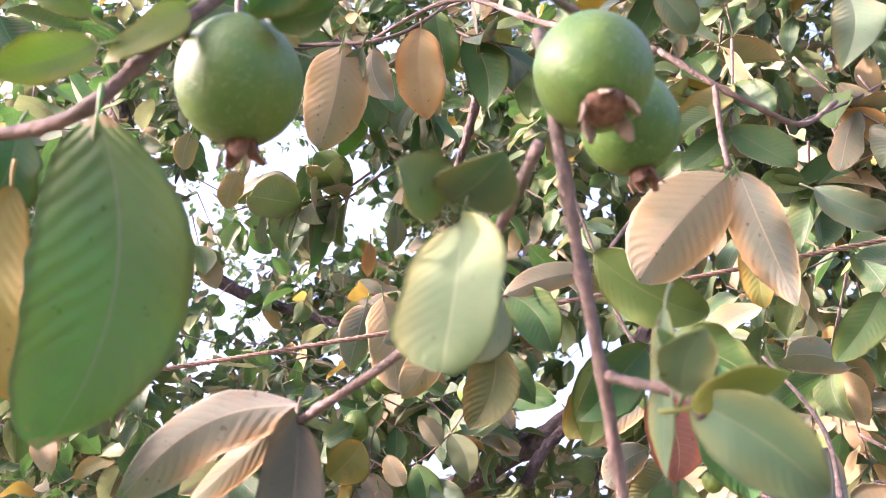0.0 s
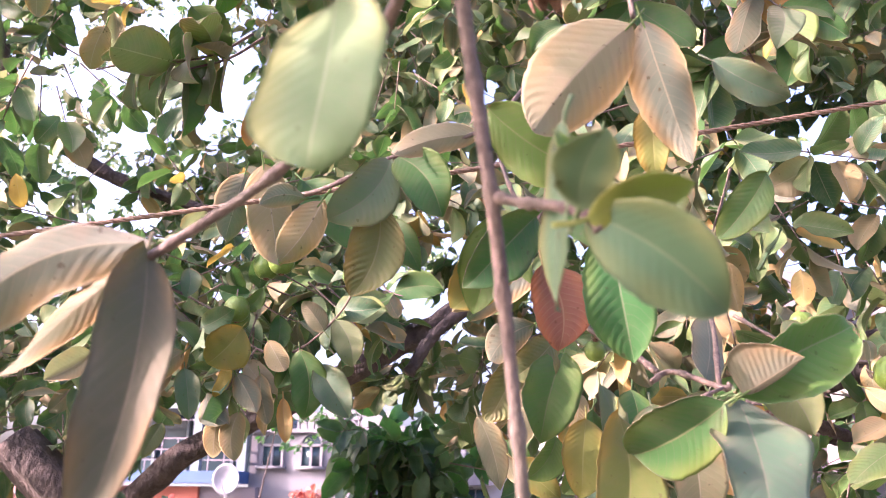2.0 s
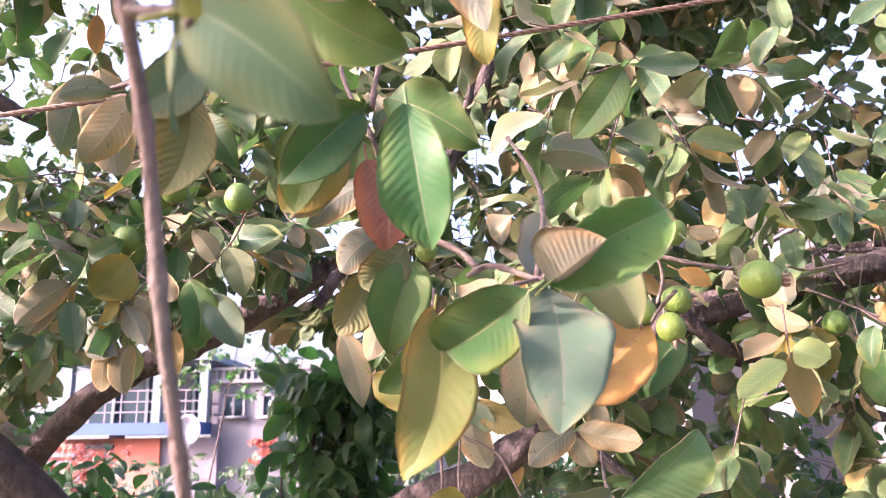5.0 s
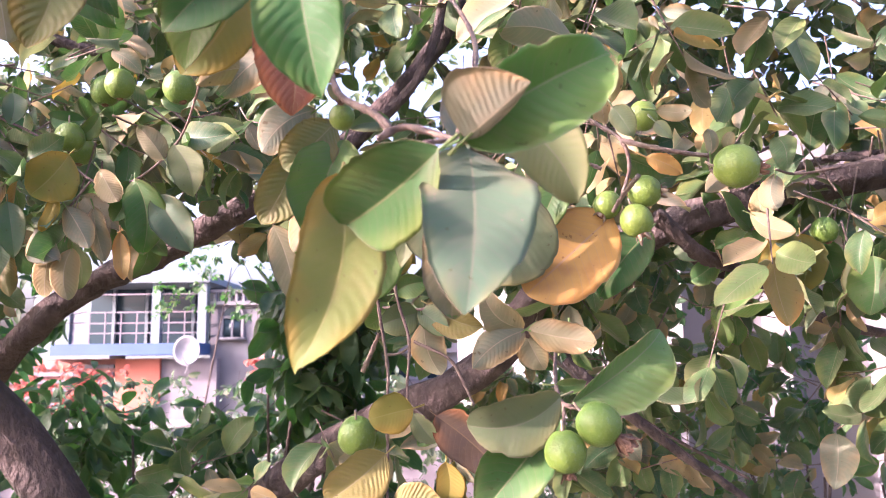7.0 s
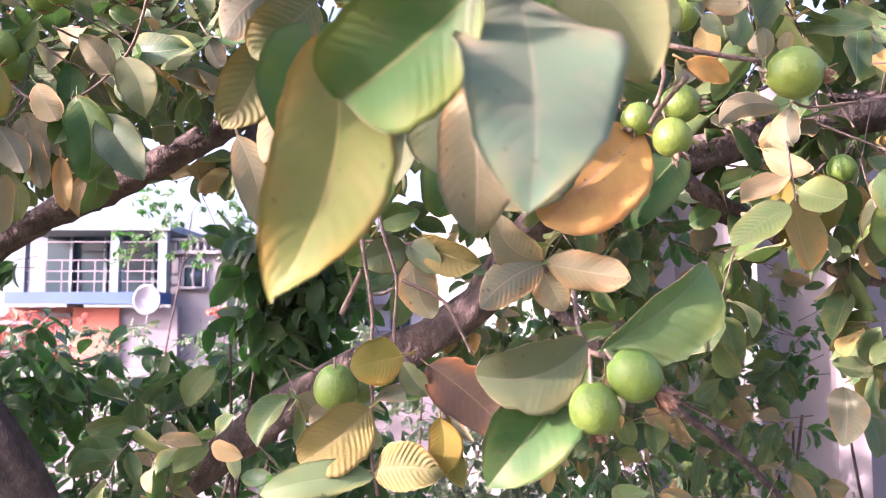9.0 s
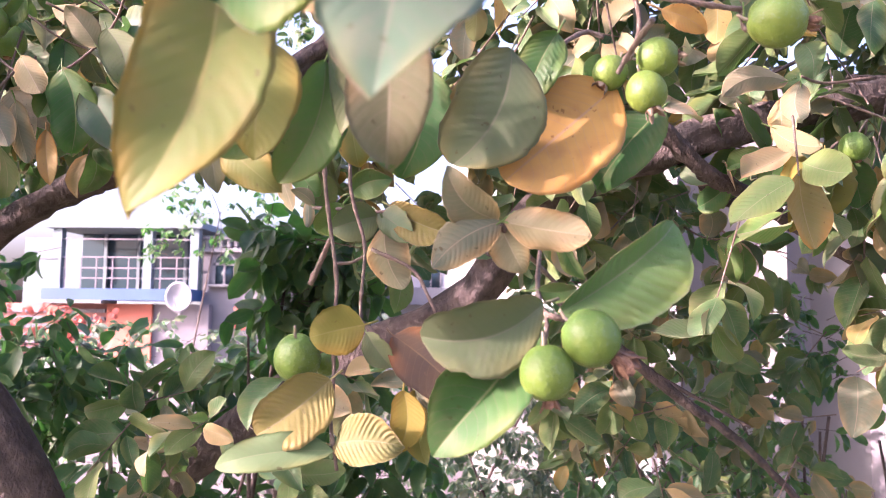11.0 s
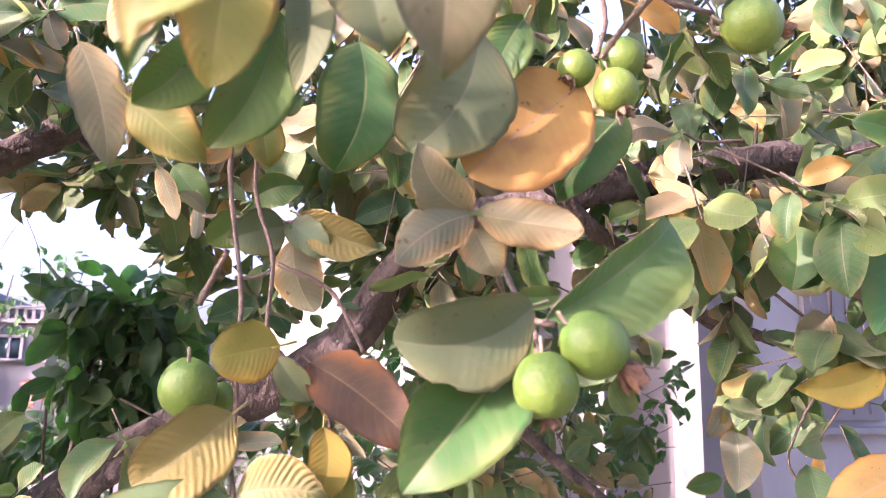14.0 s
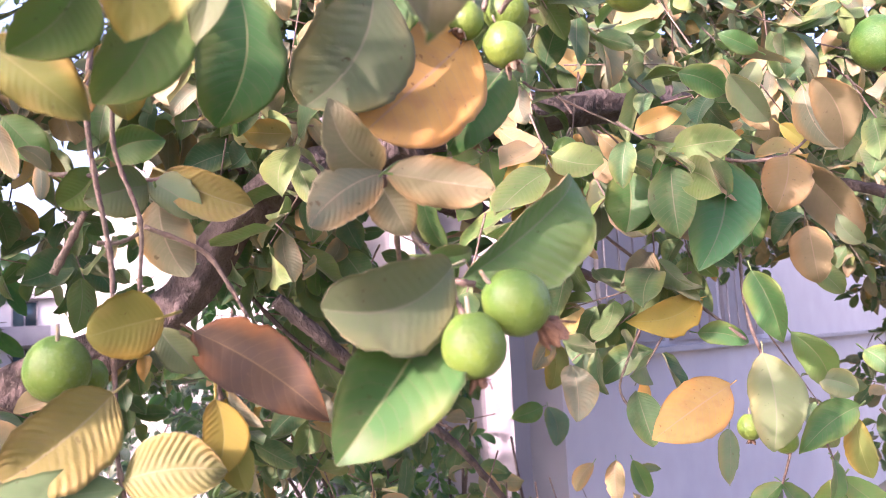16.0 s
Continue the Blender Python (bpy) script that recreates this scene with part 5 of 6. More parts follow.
SHAPES = leaf_shapes()
KINDS = {"tan": "uugugdy", "green": "gggdu", "lemon": "ygugdd"}


def near_clump(centre, radius, number, mix, seed):
    """A leafy branch end near by: each sprig a twig with its own leaves in pairs."""
    r = random.Random(seed)
    for _ in range(number):
        d = Vector((r.gauss(0, 1), r.gauss(0, 0.8), r.gauss(0, 0.8)))
        foot = Vector(centre) + d * radius * 0.55
        way = (d.normalized() + Vector((0, 0, -0.5))).normalized()
        run = r.uniform(0.06, 0.11)
        bm = bmesh.new()
        tube(bm, [foot - way * 0.06 + Vector((0, 0, 0.02)), foot, foot + way * run], 0.0022, 0.0012, 6, 4, 0.15)
        stem = tree_part("twig", bm, M["twig"])
        side = way.orthogonal().normalized()
        other = way.cross(side)
        turn0 = r.uniform(0, 6.28)
        for k in range(r.randint(4, 6)):
            w = turn0 + math.pi * (k % 2) + 1.57 * (k // 2) + r.gauss(0, 0.3)
            x = (way * r.uniform(0.2, 0.8) + side * math.cos(w) + other * math.sin(w) + Vector((0, 0, -r.uniform(0.1, 0.9)))).normalized()
            z = Vector((-0.25, -0.8, 0.6)) + Vector((r.gauss(0, 0.5), r.gauss(0, 0.5), r.gauss(0, 0.5)))
            kind = r.choice(KINDS[mix])
            if kind == "u":
                z = -z
            z = (z - x * z.dot(x)).normalized()
            y = z.cross(x)
            size = r.uniform(0.75, 1.25)
            ob = new("leaf", r.choice(SHAPES[kind]))
            ob.parent = stem
            turn = Matrix((x, y, z)).transposed().to_4x4()
            ob.matrix_basis = Matrix.Translation(foot + way * run * (k // 2) / 2.5) @ turn @ Matrix.Scale(size, 4)


def clump(centre, radius, number, mix, seed):
    """A leafy branch end farther off: sprigs spread about a centre, heading outwards and down."""
    r = random.Random(seed)
    rows = []
    for _ in range(number):
        d = Vector((r.gauss(0, 1), r.gauss(0, 0.8), r.gauss(0, 0.8)))
        rows.append((Vector(centre) + d * radius * 0.55, d.normalized() + Vector((0, 0, -0.5))))
    return tree_cloud(rows, CROWN_MATS, seed=seed, share=MIX[mix], detail=(10, 6), long=(0.065, 0.11), label="leafy branch end of the guava tree")


clump((-0.7936, 1.352, 2.112), 0.225, 6, 'green', 101)
clump((-0.9925, 1.301, 2.086), 0.250, 6, 'green', 102)
clump((-0.6219, 1.265, 2.058), 0.200, 5, 'green', 103)
near_clump((-0.4903, 0.492, 2.349), 0.175, 5, 'tan', 104)
near_clump((-0.3694, 0.513, 2.367), 0.175, 5, 'tan', 105)
near_clump((-0.4617, 0.6661, 2.227), 0.175, 4, 'green', 106)
near_clump((0.0348, 0.6106, 2.365), 0.200, 6, 'tan', 107)
near_clump((0.1541, 0.7196, 2.311), 0.200, 6, 'tan', 108)
clump((0.1353, 0.9262, 2.217), 0.225, 5, 'green', 109)
clump((0.2584, 1.054, 2.196), 0.225, 7, 'green', 110)
clump((0.4413, 1.175, 2.155), 0.225, 7, 'green', 111)
clump((0.2313, 1.193, 2.062), 0.200, 5, 'tan', 112)
clump((0.5019, 1.164, 1.819), 0.175, 5, 'green', 113)
clump((0.6786, 1.326, 1.836), 0.175, 5, 'lemon', 114)
clump((0.7063, 1.567, 2.131), 0.250, 8, 'green', 116)
clump((0.8722, 1.543, 2.052), 0.250, 8, 'green', 117)
clump((0.9917, 1.387, 2.1), 0.250, 8, 'green', 118)
clump((1.163, 1.211, 1.999), 0.250, 8, 'green', 119)
clump((0.8765, 1.36, 1.859), 0.175, 6, 'green', 121)
clump((0.9013, 1.276, 1.561), 0.150, 4, 'green', 122)
near_clump((0.8702, 1.038, 1.373), 0.150, 4, 'green', 123)
clump((-1.272, 1.167, 2.18), 0.200, 8, 'green', 126)
clump((-1.194, 1.213, 2.572), 0.200, 8, 'green', 127)
clump((-0.2172, 1.679, 1.958), 0.075, 3, 'green', 128)
clump((-0.0726, 1.719, 2.024), 0.125, 5, 'green', 129)
clump((-0.476, 1.941, 1.989), 0.065, 4, 'green', 130)
clump((-0.3751, 1.918, 1.969), 0.060, 3, 'green', 131)
near_clump((0.573, 1.487, 1.815), 0.160, 5, 'green', 141)
near_clump((0.667, 1.332, 1.860), 0.150, 4, 'green', 142)
near_clump((0.471, 1.698, 1.702), 0.140, 4, 'green', 148)
near_clump((-0.684, 1.318, 2.020), 0.140, 4, 'tan', 149)
near_clump((-0.476, 1.465, 2.066), 0.140, 4, 'green', 150)
clump((-0.430, 1.629, 1.339), 0.100, 3, 'green', 161)
clump((-0.298, 1.517, 1.470), 0.080, 2, 'green', 162)
clump((-0.524, 1.685, 1.274), 0.100, 3, 'green', 163)
clump((-0.635, 1.729, 1.347), 0.100, 3, 'green', 164)
clump((1.334, 3.269, 2.902), 0.42, 15, 'green', 171)
clump((1.592, 3.319, 2.754), 0.42, 15, 'green', 172)
clump((1.101, 3.269, 2.877), 0.42, 15, 'green', 173)
clump((1.723, 3.273, 2.928), 0.42, 15, 'green', 174)
VIEW_FROM = Vector((0, -0.1, 1.62))  # near the camera's place; the crown's gaps fit its view and are given as ways from here
OPENINGS = [
    ((-0.409, 0.912, 0.019), 7, 0),
    ((-0.33, 0.943, 0.051), 5.5, 0),
    ((-0.248, 0.959, 0.136), 4.5, 0.05),
    ((-0.447, 0.73, 0.517), 5, 0.55),
    ((-0.539, 0.749, 0.387), 5, 0.55),
    ((0.417, 0.803, 0.425), 4, 0.3),
    ((0.35, 0.89, 0.292), 3, 0.3),
    ((0.32, 0.946, 0.051), 4, 0.4),
    ((-0.538, 0.76, 0.365), 4, 0.6),
    ((0.575, 0.81, -0.118), 9, 0.1),
    ((0.67, 0.738, -0.074), 8, 0.15),
    ((0.374, 0.923, -0.09), 7, 0.45),
    ((-0.223, 0.963, -0.15), 5, 0.25),
    ((-0.221, 0.967, 0.123), 4, 0.1),
]
OPENINGS += [
    ((0.334, 0.922, 0.194), 4.5, 0.2),
    ((0.349, 0.933, 0.086), 6, 0.35),
    ((0.344, 0.899, 0.27), 3.5, 0.2),
    ((-0.011, 0.987, 0.162), 2.5, 0.1),
    ((0.403, 0.85, 0.339), 5, 0.35),
    ((0.302, 0.867, 0.398), 4, 0.35),
    ((-0.511, 0.717, 0.474), 7, 0.45),
    ((-0.182, 0.943, 0.279), 3, 0.2),
    ((-0.296, 0.945, 0.141), 3, 0.1),
    ((0.419, 0.908, -0.012), 5, 0.3),
    ((0.45, 0.884, 0.125), 4, 0.3),
    ((0.56, 0.807, 0.187), 4, 0.35),
    ((-0.445, 0.743, 0.5), 4.5, 0.25),
    ((-0.358, 0.712, 0.604), 3, 0.3),
    ((-0.265, 0.73, 0.63), 3, 0.35),
]

OPENINGS += [
    ((-0.512, 0.721, 0.468), 2.4, 0.14),
    ((-0.507, 0.754, 0.417), 1.8, 0.14),
    ((-0.396, 0.771, 0.500), 2.4, 0.14),
    ((-0.440, 0.803, 0.401), 1.1, 0.14),
    ((-0.579, 0.757, 0.303), 1.7, 0.14),
    ((-0.494, 0.792, 0.359), 1.1, 0.14),
    ((-0.152, 0.949, 0.277), 1.0, 0.14),
    ((-0.399, 0.757, 0.517), 3.4, 0.14),
    ((-0.457, 0.770, 0.445), 2.4, 0.14),
    ((-0.384, 0.804, 0.454), 2.0, 0.14),
    ((-0.484, 0.721, 0.496), 1.6, 0.14),
    ((-0.538, 0.757, 0.372), 1.0, 0.14),
    ((-0.295, 0.862, 0.413), 0.8, 0.14),
    ((-0.176, 0.948, 0.267), 1.2, 0.14),
    ((-0.089, 0.970, 0.226), 1.2, 0.14),
    ((-0.529, 0.798, 0.289), 1.4, 0.14),
    ((-0.332, 0.821, 0.465), 2.0, 0.14),
    ((-0.383, 0.822, 0.422), 1.2, 0.14),
    ((-0.431, 0.794, 0.430), 1.0, 0.14),
    ((-0.260, 0.952, 0.161), 1.5, 0.14),
    ((0.256, 0.858, 0.446), 1.0, 0.14),
    ((0.364, 0.902, 0.230), 1.2, 0.14),
    ((-0.275, 0.951, 0.143), 3.0, 0.14),
    ((-0.127, 0.924, 0.359), 1.6, 0.14),
    ((0.018, 0.910, 0.414), 1.6, 0.14),
    ((0.332, 0.894, 0.302), 2.2, 0.14),
    ((0.382, 0.852, 0.357), 1.2, 0.14),
    ((-0.474, 0.815, 0.333), 1.4, 0.14),
    ((-0.264, 0.888, 0.377), 1.2, 0.14),
    ((0.085, 0.959, 0.269), 0.9, 0.14),
    ((-0.300, 0.943, 0.146), 2.8, 0.14),
    ((0.004, 0.994, 0.113), 1.0, 0.14),
    ((0.354, 0.882, 0.311), 2.0, 0.14),
    ((-0.285, 0.926, 0.247), 1.0, 0.14),
    ((-0.251, 0.959, 0.131), 3.6, 0.14),
    ((-0.303, 0.946, 0.114), 2.4, 0.14),
    ((-0.041, 0.982, 0.184), 1.3, 0.14),
    ((0.056, 0.930, 0.364), 1.8, 0.14),
    ((0.334, 0.890, 0.310), 1.8, 0.14),
    ((0.384, 0.919, 0.091), 1.4, 0.14),
    ((-0.271, 0.952, 0.139), 3.2, 0.14),
    ((-0.210, 0.962, 0.174), 2.2, 0.14),
    ((0.394, 0.847, 0.356), 1.2, 0.14),
    ((-0.060, 0.941, 0.332), 1.0, 0.14),
    ((-0.222, 0.965, 0.137), 2.8, 0.14),
    ((0.050, 0.948, 0.315), 1.0, 0.14),
    ((0.497, 0.861, -0.109), 4.4, 0.14),
    ((0.564, 0.826, -0.016), 2.8, 0.14),
    ((0.603, 0.797, 0.030), 2.4, 0.14),
    ((0.571, 0.817, -0.086), 4.0, 0.14),
    ((0.564, 0.824, -0.056), 3.6, 0.14),
    ((0.655, 0.756, -0.011), 3.2, 0.14),
    ((0.603, 0.785, -0.143), 3.6, 0.14),
    ((0.704, 0.709, -0.039), 2.4, 0.14),
    ((0.426, 0.904, -0.020), 2.8, 0.05),
    ((0.423, 0.905, 0.046), 2.8, 0.05),
    ((0.455, 0.888, -0.072), 2.8, 0.05),
    ((0.503, 0.860, -0.086), 2.8, 0.05),
    ((0.480, 0.873, 0.082), 2.8, 0.05),
    ((0.495, 0.868, 0.034), 2.8, 0.05),
    ((0.541, 0.839, -0.062), 2.8, 0.05),
    ((0.428, 0.897, 0.113), 2.8, 0.05),
    ((0.476, 0.880, 0.002), 2.8, 0.05),
    ((0.483, 0.870, -0.093), 2.8, 0.05),
    ((0.529, 0.841, -0.115), 2.8, 0.05),
    ((0.552, 0.833, -0.030), 2.8, 0.05),
    ((0.581, 0.808, 0.097), 2.8, 0.05),
    ((0.494, 0.860, -0.132), 2.8, 0.05),
    ((0.422, 0.903, -0.081), 2.8, 0.05),
    ((0.588, 0.808, 0.032), 2.8, 0.05),
    ((0.527, 0.848, -0.053), 2.8, 0.05),
    ((0.484, 0.865, -0.133), 2.8, 0.05),
    ((0.585, 0.808, -0.065), 2.8, 0.05),
    ((0.592, 0.806, 0.028), 2.8, 0.05),
    ((0.669, 0.743, -0.002), 2.8, 0.05),
    ((0.711, 0.704, 0.001), 2.8, 0.05),
    ((0.686, 0.726, -0.057), 2.8, 0.05),
    ((0.556, 0.812, -0.177), 2.8, 0.05),
    ((0.646, 0.741, -0.183), 2.8, 0.05),
    ((0.687, 0.703, -0.183), 2.8, 0.05),
]


def crown(number, lo, hi, seed, long, sunny=()):
    """The dense crown behind, thinned to fit the camera's view of sky and houses, and along sun rays to the sunny
    points.
    """
    r = random.Random(seed)
    rows = []
    while len(rows) < number:
        p = Vector((r.uniform(lo[0], hi[0]), r.uniform(lo[1], hi[1]), r.uniform(lo[2], hi[2])))
        if noise.noise(p * 2.1) < r.uniform(-0.55, 0.25):
            continue
        way = p - VIEW_FROM
        spread = 0.03 / way.length
        way.normalize()
        if any(way.angle(Vector(a)) < radians(size) + spread and r.random() > keep for a, size, keep in OPENINGS):
            continue
        if any((p - Vector(q)).cross(SUN_FROM).length < 0.055 for q in sunny):
            continue
        rows.append((p, Vector((r.gauss(0, 1), r.gauss(-0.3, 0.8), r.gauss(-0.5, 0.6)))))
    return tree_cloud(rows, CROWN_MATS, seed=seed, share=MIX["green"], long=long, detail=(6, 4), label="dense crown of the guava tree")


crown(620, (-2.4, 1.45, 1.72), (0.4, 2.1, 3.9), 21, (0.065, 0.11))
crown(760, (0.2, 1.6, 1.0), (3.4, 2.3, 3.9), 22, (0.07, 0.12))
crown(1150, (-3.2, 2.1, 1.85), (0.6, 3.1, 5.0), 23, (0.07, 0.115))
crown(1300, (0.4, 2.3, 0.8), (4.4, 3.2, 4.8), 24, (0.07, 0.12))
crown(800, (-4.0, 2.8, 2.2), (-0.5, 3.8, 4.8), 25, (0.065, 0.11))
crown(1350, (0.0, 3.2, 1.4), (5.6, 4.0, 5.4), 27, (0.08, 0.13))
# a dead, sawn-off spur on a low branch
limb(0.010, 0.006, [(1.542, 1.764, 2.101), (1.283, 1.714, 2.082), (1.085, 1.680, 2.073), (0.929, 1.670, 2.066), (0.811, 1.671, 2.070)])
limb(0.0085, 0.0075, [(1.042, 1.672, 2.052), (1.040, 1.650, 2.115), (1.041, 1.629, 2.166), (1.060, 1.616, 2.214)])
limb(0.0075, 0.003, [(1.043, 1.642, 2.150), (1.098, 1.629, 2.162), (1.170, 1.618, 2.152), (1.255, 1.605, 2.134)])
# limbs and foliage out of view, added on the sun's side to dapple the light
limb(0.035, 0.012, [(-1.05, 2.3, 0.9), (-1.75, 1.6, 1.25), (-2.0, 0.9, 1.5), (-1.75, 0.2, 2.0), (-1.4, -0.5, 2.3)])
limb(0.016, 0.006, [(-1.9, 0.6, 1.74), (-1.5, 0.3, 2.1), (-1.1, -0.1, 2.4)])
# spots kept sunlit: the added foliage leaves their sun rays free
SUNNY = ((-0.68, 1.25, 2.0), (-0.6, 1.05, 1.98), (-0.74, 1.32, 1.88), (-0.5, 1.1, 1.9), (-0.12, 0.58, 1.81), (-0.16, 0.62, 1.78), (-0.15, 0.65, 1.72), (-0.21, -0.04, 1.81), (-0.24, -0.05, 1.86), (-0.37, -0.07, 1.82), (-0.38, -0.11, 1.91), (-0.37, 0.09, 1.78), (-0.06, 0.78, 1.56), (-0.1, 0.78, 1.49), (0.15, 0.84, 1.78), (0.08, 0.64, 1.63), (-0.06, 0.35, 1.67), (-0.08, 0.22, 1.95), (0.17, 0.62, 1.61), (0.07, 0.62, 1.53), (0.06, 0.62, 1.57), (0.02, 0.77, 1.52), (0.12, 0.7, 1.74), (0.12, 0.64, 1.64), (0.04, 0.32, 1.69), (-0.01, 0.32, 1.7), (0.08, 0.32, 1.77), (-0.08, -0.01, 1.75), (-0.2, -0.05, 1.8), (-0.31, 0.05, 1.71))
crown(84, (-2.7, 0.3, 1.5), (-1.75, 1.15, 2.7), 28, (0.07, 0.12), SUNNY)
crown(128, (-2.0, -0.9, 1.7), (-0.85, 0.6, 2.75), 26, (0.06, 0.11), SUNNY)

# ---------- the wire ----------
WIRE_LINE = [(-1.34, 0.4996, 1.867), (-0.712, 0.4893, 1.929), (-0.2078, 0.492, 1.994), (0.2724, 0.5361, 2.086), (0.9791, 0.6109, 2.235)]


def spline(points, step):
    """Points at even steps along a smooth line through the given ones."""
    pts = [Vector(p) for p in points]
    pts = [2 * pts[0] - pts[1]] + pts + [2 * pts[-1] - pts[-2]]
    line = []
    for p0, p1, p2, p3 in zip(pts, pts[1:], pts[2:], pts[3:]):
        n = max(2, int((p2 - p1).length / step))
        for i in range(n):
            t = i / n
            line.append(0.5 * (2 * p1 + (p2 - p0) * t + (2 * p0 - 5 * p1 + 4 * p2 - p3) * t * t + (3 * p1 - p0 - 3 * p2 + p3) * t ** 3))
    return line


def twisted_wire(points, strands=3, offset=0.00145, radius=0.00150, pitch=0.034, step=0.0024, sides=6):
    """Thin strands laid round one another."""
    line = spline(points, step)
    bm = bmesh.new()
    for k in range(strands):
        last = None
        for i, p in enumerate(line):
            way = (line[min(i + 1, len(line) - 1)] - line[max(i - 1, 0)]).normalized()
            a = way.cross(Vector((0, 0, 1))).normalized()
            b = way.cross(a)
            w = 2 * math.pi * (i * step / pitch + k / strands)
            centre = p + (a * math.cos(w) + b * math.sin(w)) * offset
            ring = [bm.verts.new(centre + (a * math.cos(2 * math.pi * j / sides) + b * math.sin(2 * math.pi * j / sides)) * radius) for j in range(sides)]
            if last:
                for j in range(sides):
                    bm.faces.new((last[j], last[(j + 1) % sides], ring[(j + 1) % sides], ring[j])).smooth = True
            last = ring
    bm.normal_update()
    return bm


tagged(part("wire", twisted_wire(WIRE_LINE), M["wire"]), "rusty brown twisted wire stretched through the branches", "wire")

# ---------- dark leafy tree and shrubs behind ----------
def shrub(name, place, label, material, lo, hi, number, long, seed, width=0.4, stems=4, openings=False, reach=None):
    place = (place[0], place[1], GROUND)
    thing = empty(name, place, label, "tree" if name.endswith("tree") else "shrub")
    back = Matrix.Translation(-Vector(place))
    r = random.Random(seed)
    for _ in range(stems):
        x0, x1 = reach or (lo[0], hi[0])
        top = Vector((r.uniform(x0, x1), r.uniform(lo[1], hi[1]), r.uniform(0.5 * (lo[2] + hi[2]), hi[2])))
        foot = Vector(place) + Vector((r.gauss(0, 0.12), r.gauss(0, 0.12), 0))
        bm = bmesh.new()
        tube(bm, [foot, foot.lerp(top, 0.4) + Vector((r.gauss(0, 0.1), r.gauss(0, 0.1), 0.1)), top], 0.025, 0.006, 7, 6, 0.3)
        ob = part("stem", bm, M["bark"], thing)
        ob.matrix_parent_inverse = back
    rows = []
    while len(rows) < number:
        p = Vector((r.uniform(lo[0], hi[0]), r.uniform(lo[1], hi[1]), r.uniform(lo[2], hi[2])))
        if noise.noise(p * 1.3) < r.uniform(-0.5, 0.2):
            continue
        way = (p - VIEW_FROM).normalized()
        if openings and any(way.angle(Vector(a)) < radians(size) and r.random() > keep for a, size, keep in OPENINGS):
            continue
        rows.append((p, Vector((r.gauss(0, 1), r.gauss(-0.3, 0.8), r.gauss(0.0, 0.6)))))
    ob = leaf_cloud("foliage", rows, [M[material], M["bark"]], thing, long=long, width=width, seed=seed, droop=0.7, detail=(5, 2), share=((0, 1.0),))
    ob.matrix_parent_inverse = back
    return thing


shrub("dark_tree", (-1.1, 4.2), "dark green broad-leaved young tree with drooping leaves", "dark", (-1.05, 3.9, 0.8), (-0.5, 4.5, 2.02), 92, (0.13, 0.21), 31, 0.44)
shrub("dark_tree", (-1.5, 4.4), "dark green broad-leaved bush with drooping leaves", "dark", (-2.5, 3.9, 0.2), (-0.2, 4.8, 1.45), 200, (0.12, 0.20), 37, 0.42)
shrub("dark_tree", (-3.4, 4.2), "dark green leafy tree at the edge of the garden", "dark", (-4.8, 3.4, 0.8), (-2.15, 4.8, 2.8), 380, (0.09, 0.15), 38, 0.4)
# no view holds this tree; it is added only for the shade it casts
shrub("dark_tree", (-5.2, 2.2), "dense dark green tree, unseen, added to shade the garden", "dark", (-6.6, 1.1, 0.2), (-4.0, 3.3, 4.2), 420, (0.10, 0.18), 40, 0.42)
shrub("dark_tree", (2.0, 4.4), "dark green leafy young tree before a pale wall", "dark", (0.4, 3.6, 0.0), (2.35, 5.0, 2.1), 210, (0.08, 0.14), 32, 0.4, openings=True)
shrub("dark_tree", (1.5, 4.1), "dark green young tree with small drooping leaves before a pale wall", "dark", (1.22, 3.7, 0.2), (1.86, 4.3, 1.72), 120, (0.06, 0.10), 42, 0.42)
shrub("shrub", (-0.6, 7.6), "dusty grey-green shrub with small leaves", "teal", (-3.6, 6.4, -0.6), (2.4, 8.6, 1.55), 700, (0.07, 0.13), 33, 0.45)
shrub("shrub", (0.9, 5.7), "dusty grey-green shrub with fine leaves", "teal", (-0.1, 5.3, -0.3), (1.75, 6.0, 1.62), 520, (0.05, 0.09), 43, 0.45)
shrub("shrub", (-3.4, 10.5), "dusty grey-green hedge before a house", "teal", (-9.0, 9.5, -0.6), (1.0, 11.5, 1.1), 650, (0.08, 0.16), 34, 0.45)
shrub("bougainvillea", (-6.6, 11.8), "flowering shrub with salmon-pink blossom", "petal", (-8.4, 11.2, 0.5), (-5.4, 12.4, 1.7), 170, (0.07, 0.12), 35, 0.7, stems=2)
shrub("bougainvillea", (-3.6, 12.0), "flowering shrub with salmon-pink blossom", "petal", (-3.4, 11.7, 1.42), (-3.0, 12.3, 1.8), 20, (0.07, 0.12), 36, 0.7, stems=1)
shrub("slender_tree", (-3.6, 10.0), "slender tree with sparse small dark leaves", "dark", (-4.3, 9.6, 2.3), (-2.4, 10.4, 3.3), 62, (0.06, 0.11), 39, 0.5, stems=1, reach=(-3.2, -2.7))
shrub("tall_tree", (1.0, 7.4), "tall tree with small dusty leaves, behind the garden", "crown", (-7.0, 5.6, 3.3), (2.0, 8.6, 7.4), 900, (0.07, 0.12), 41, 0.5, stems=7, reach=(0.9, 2.4))

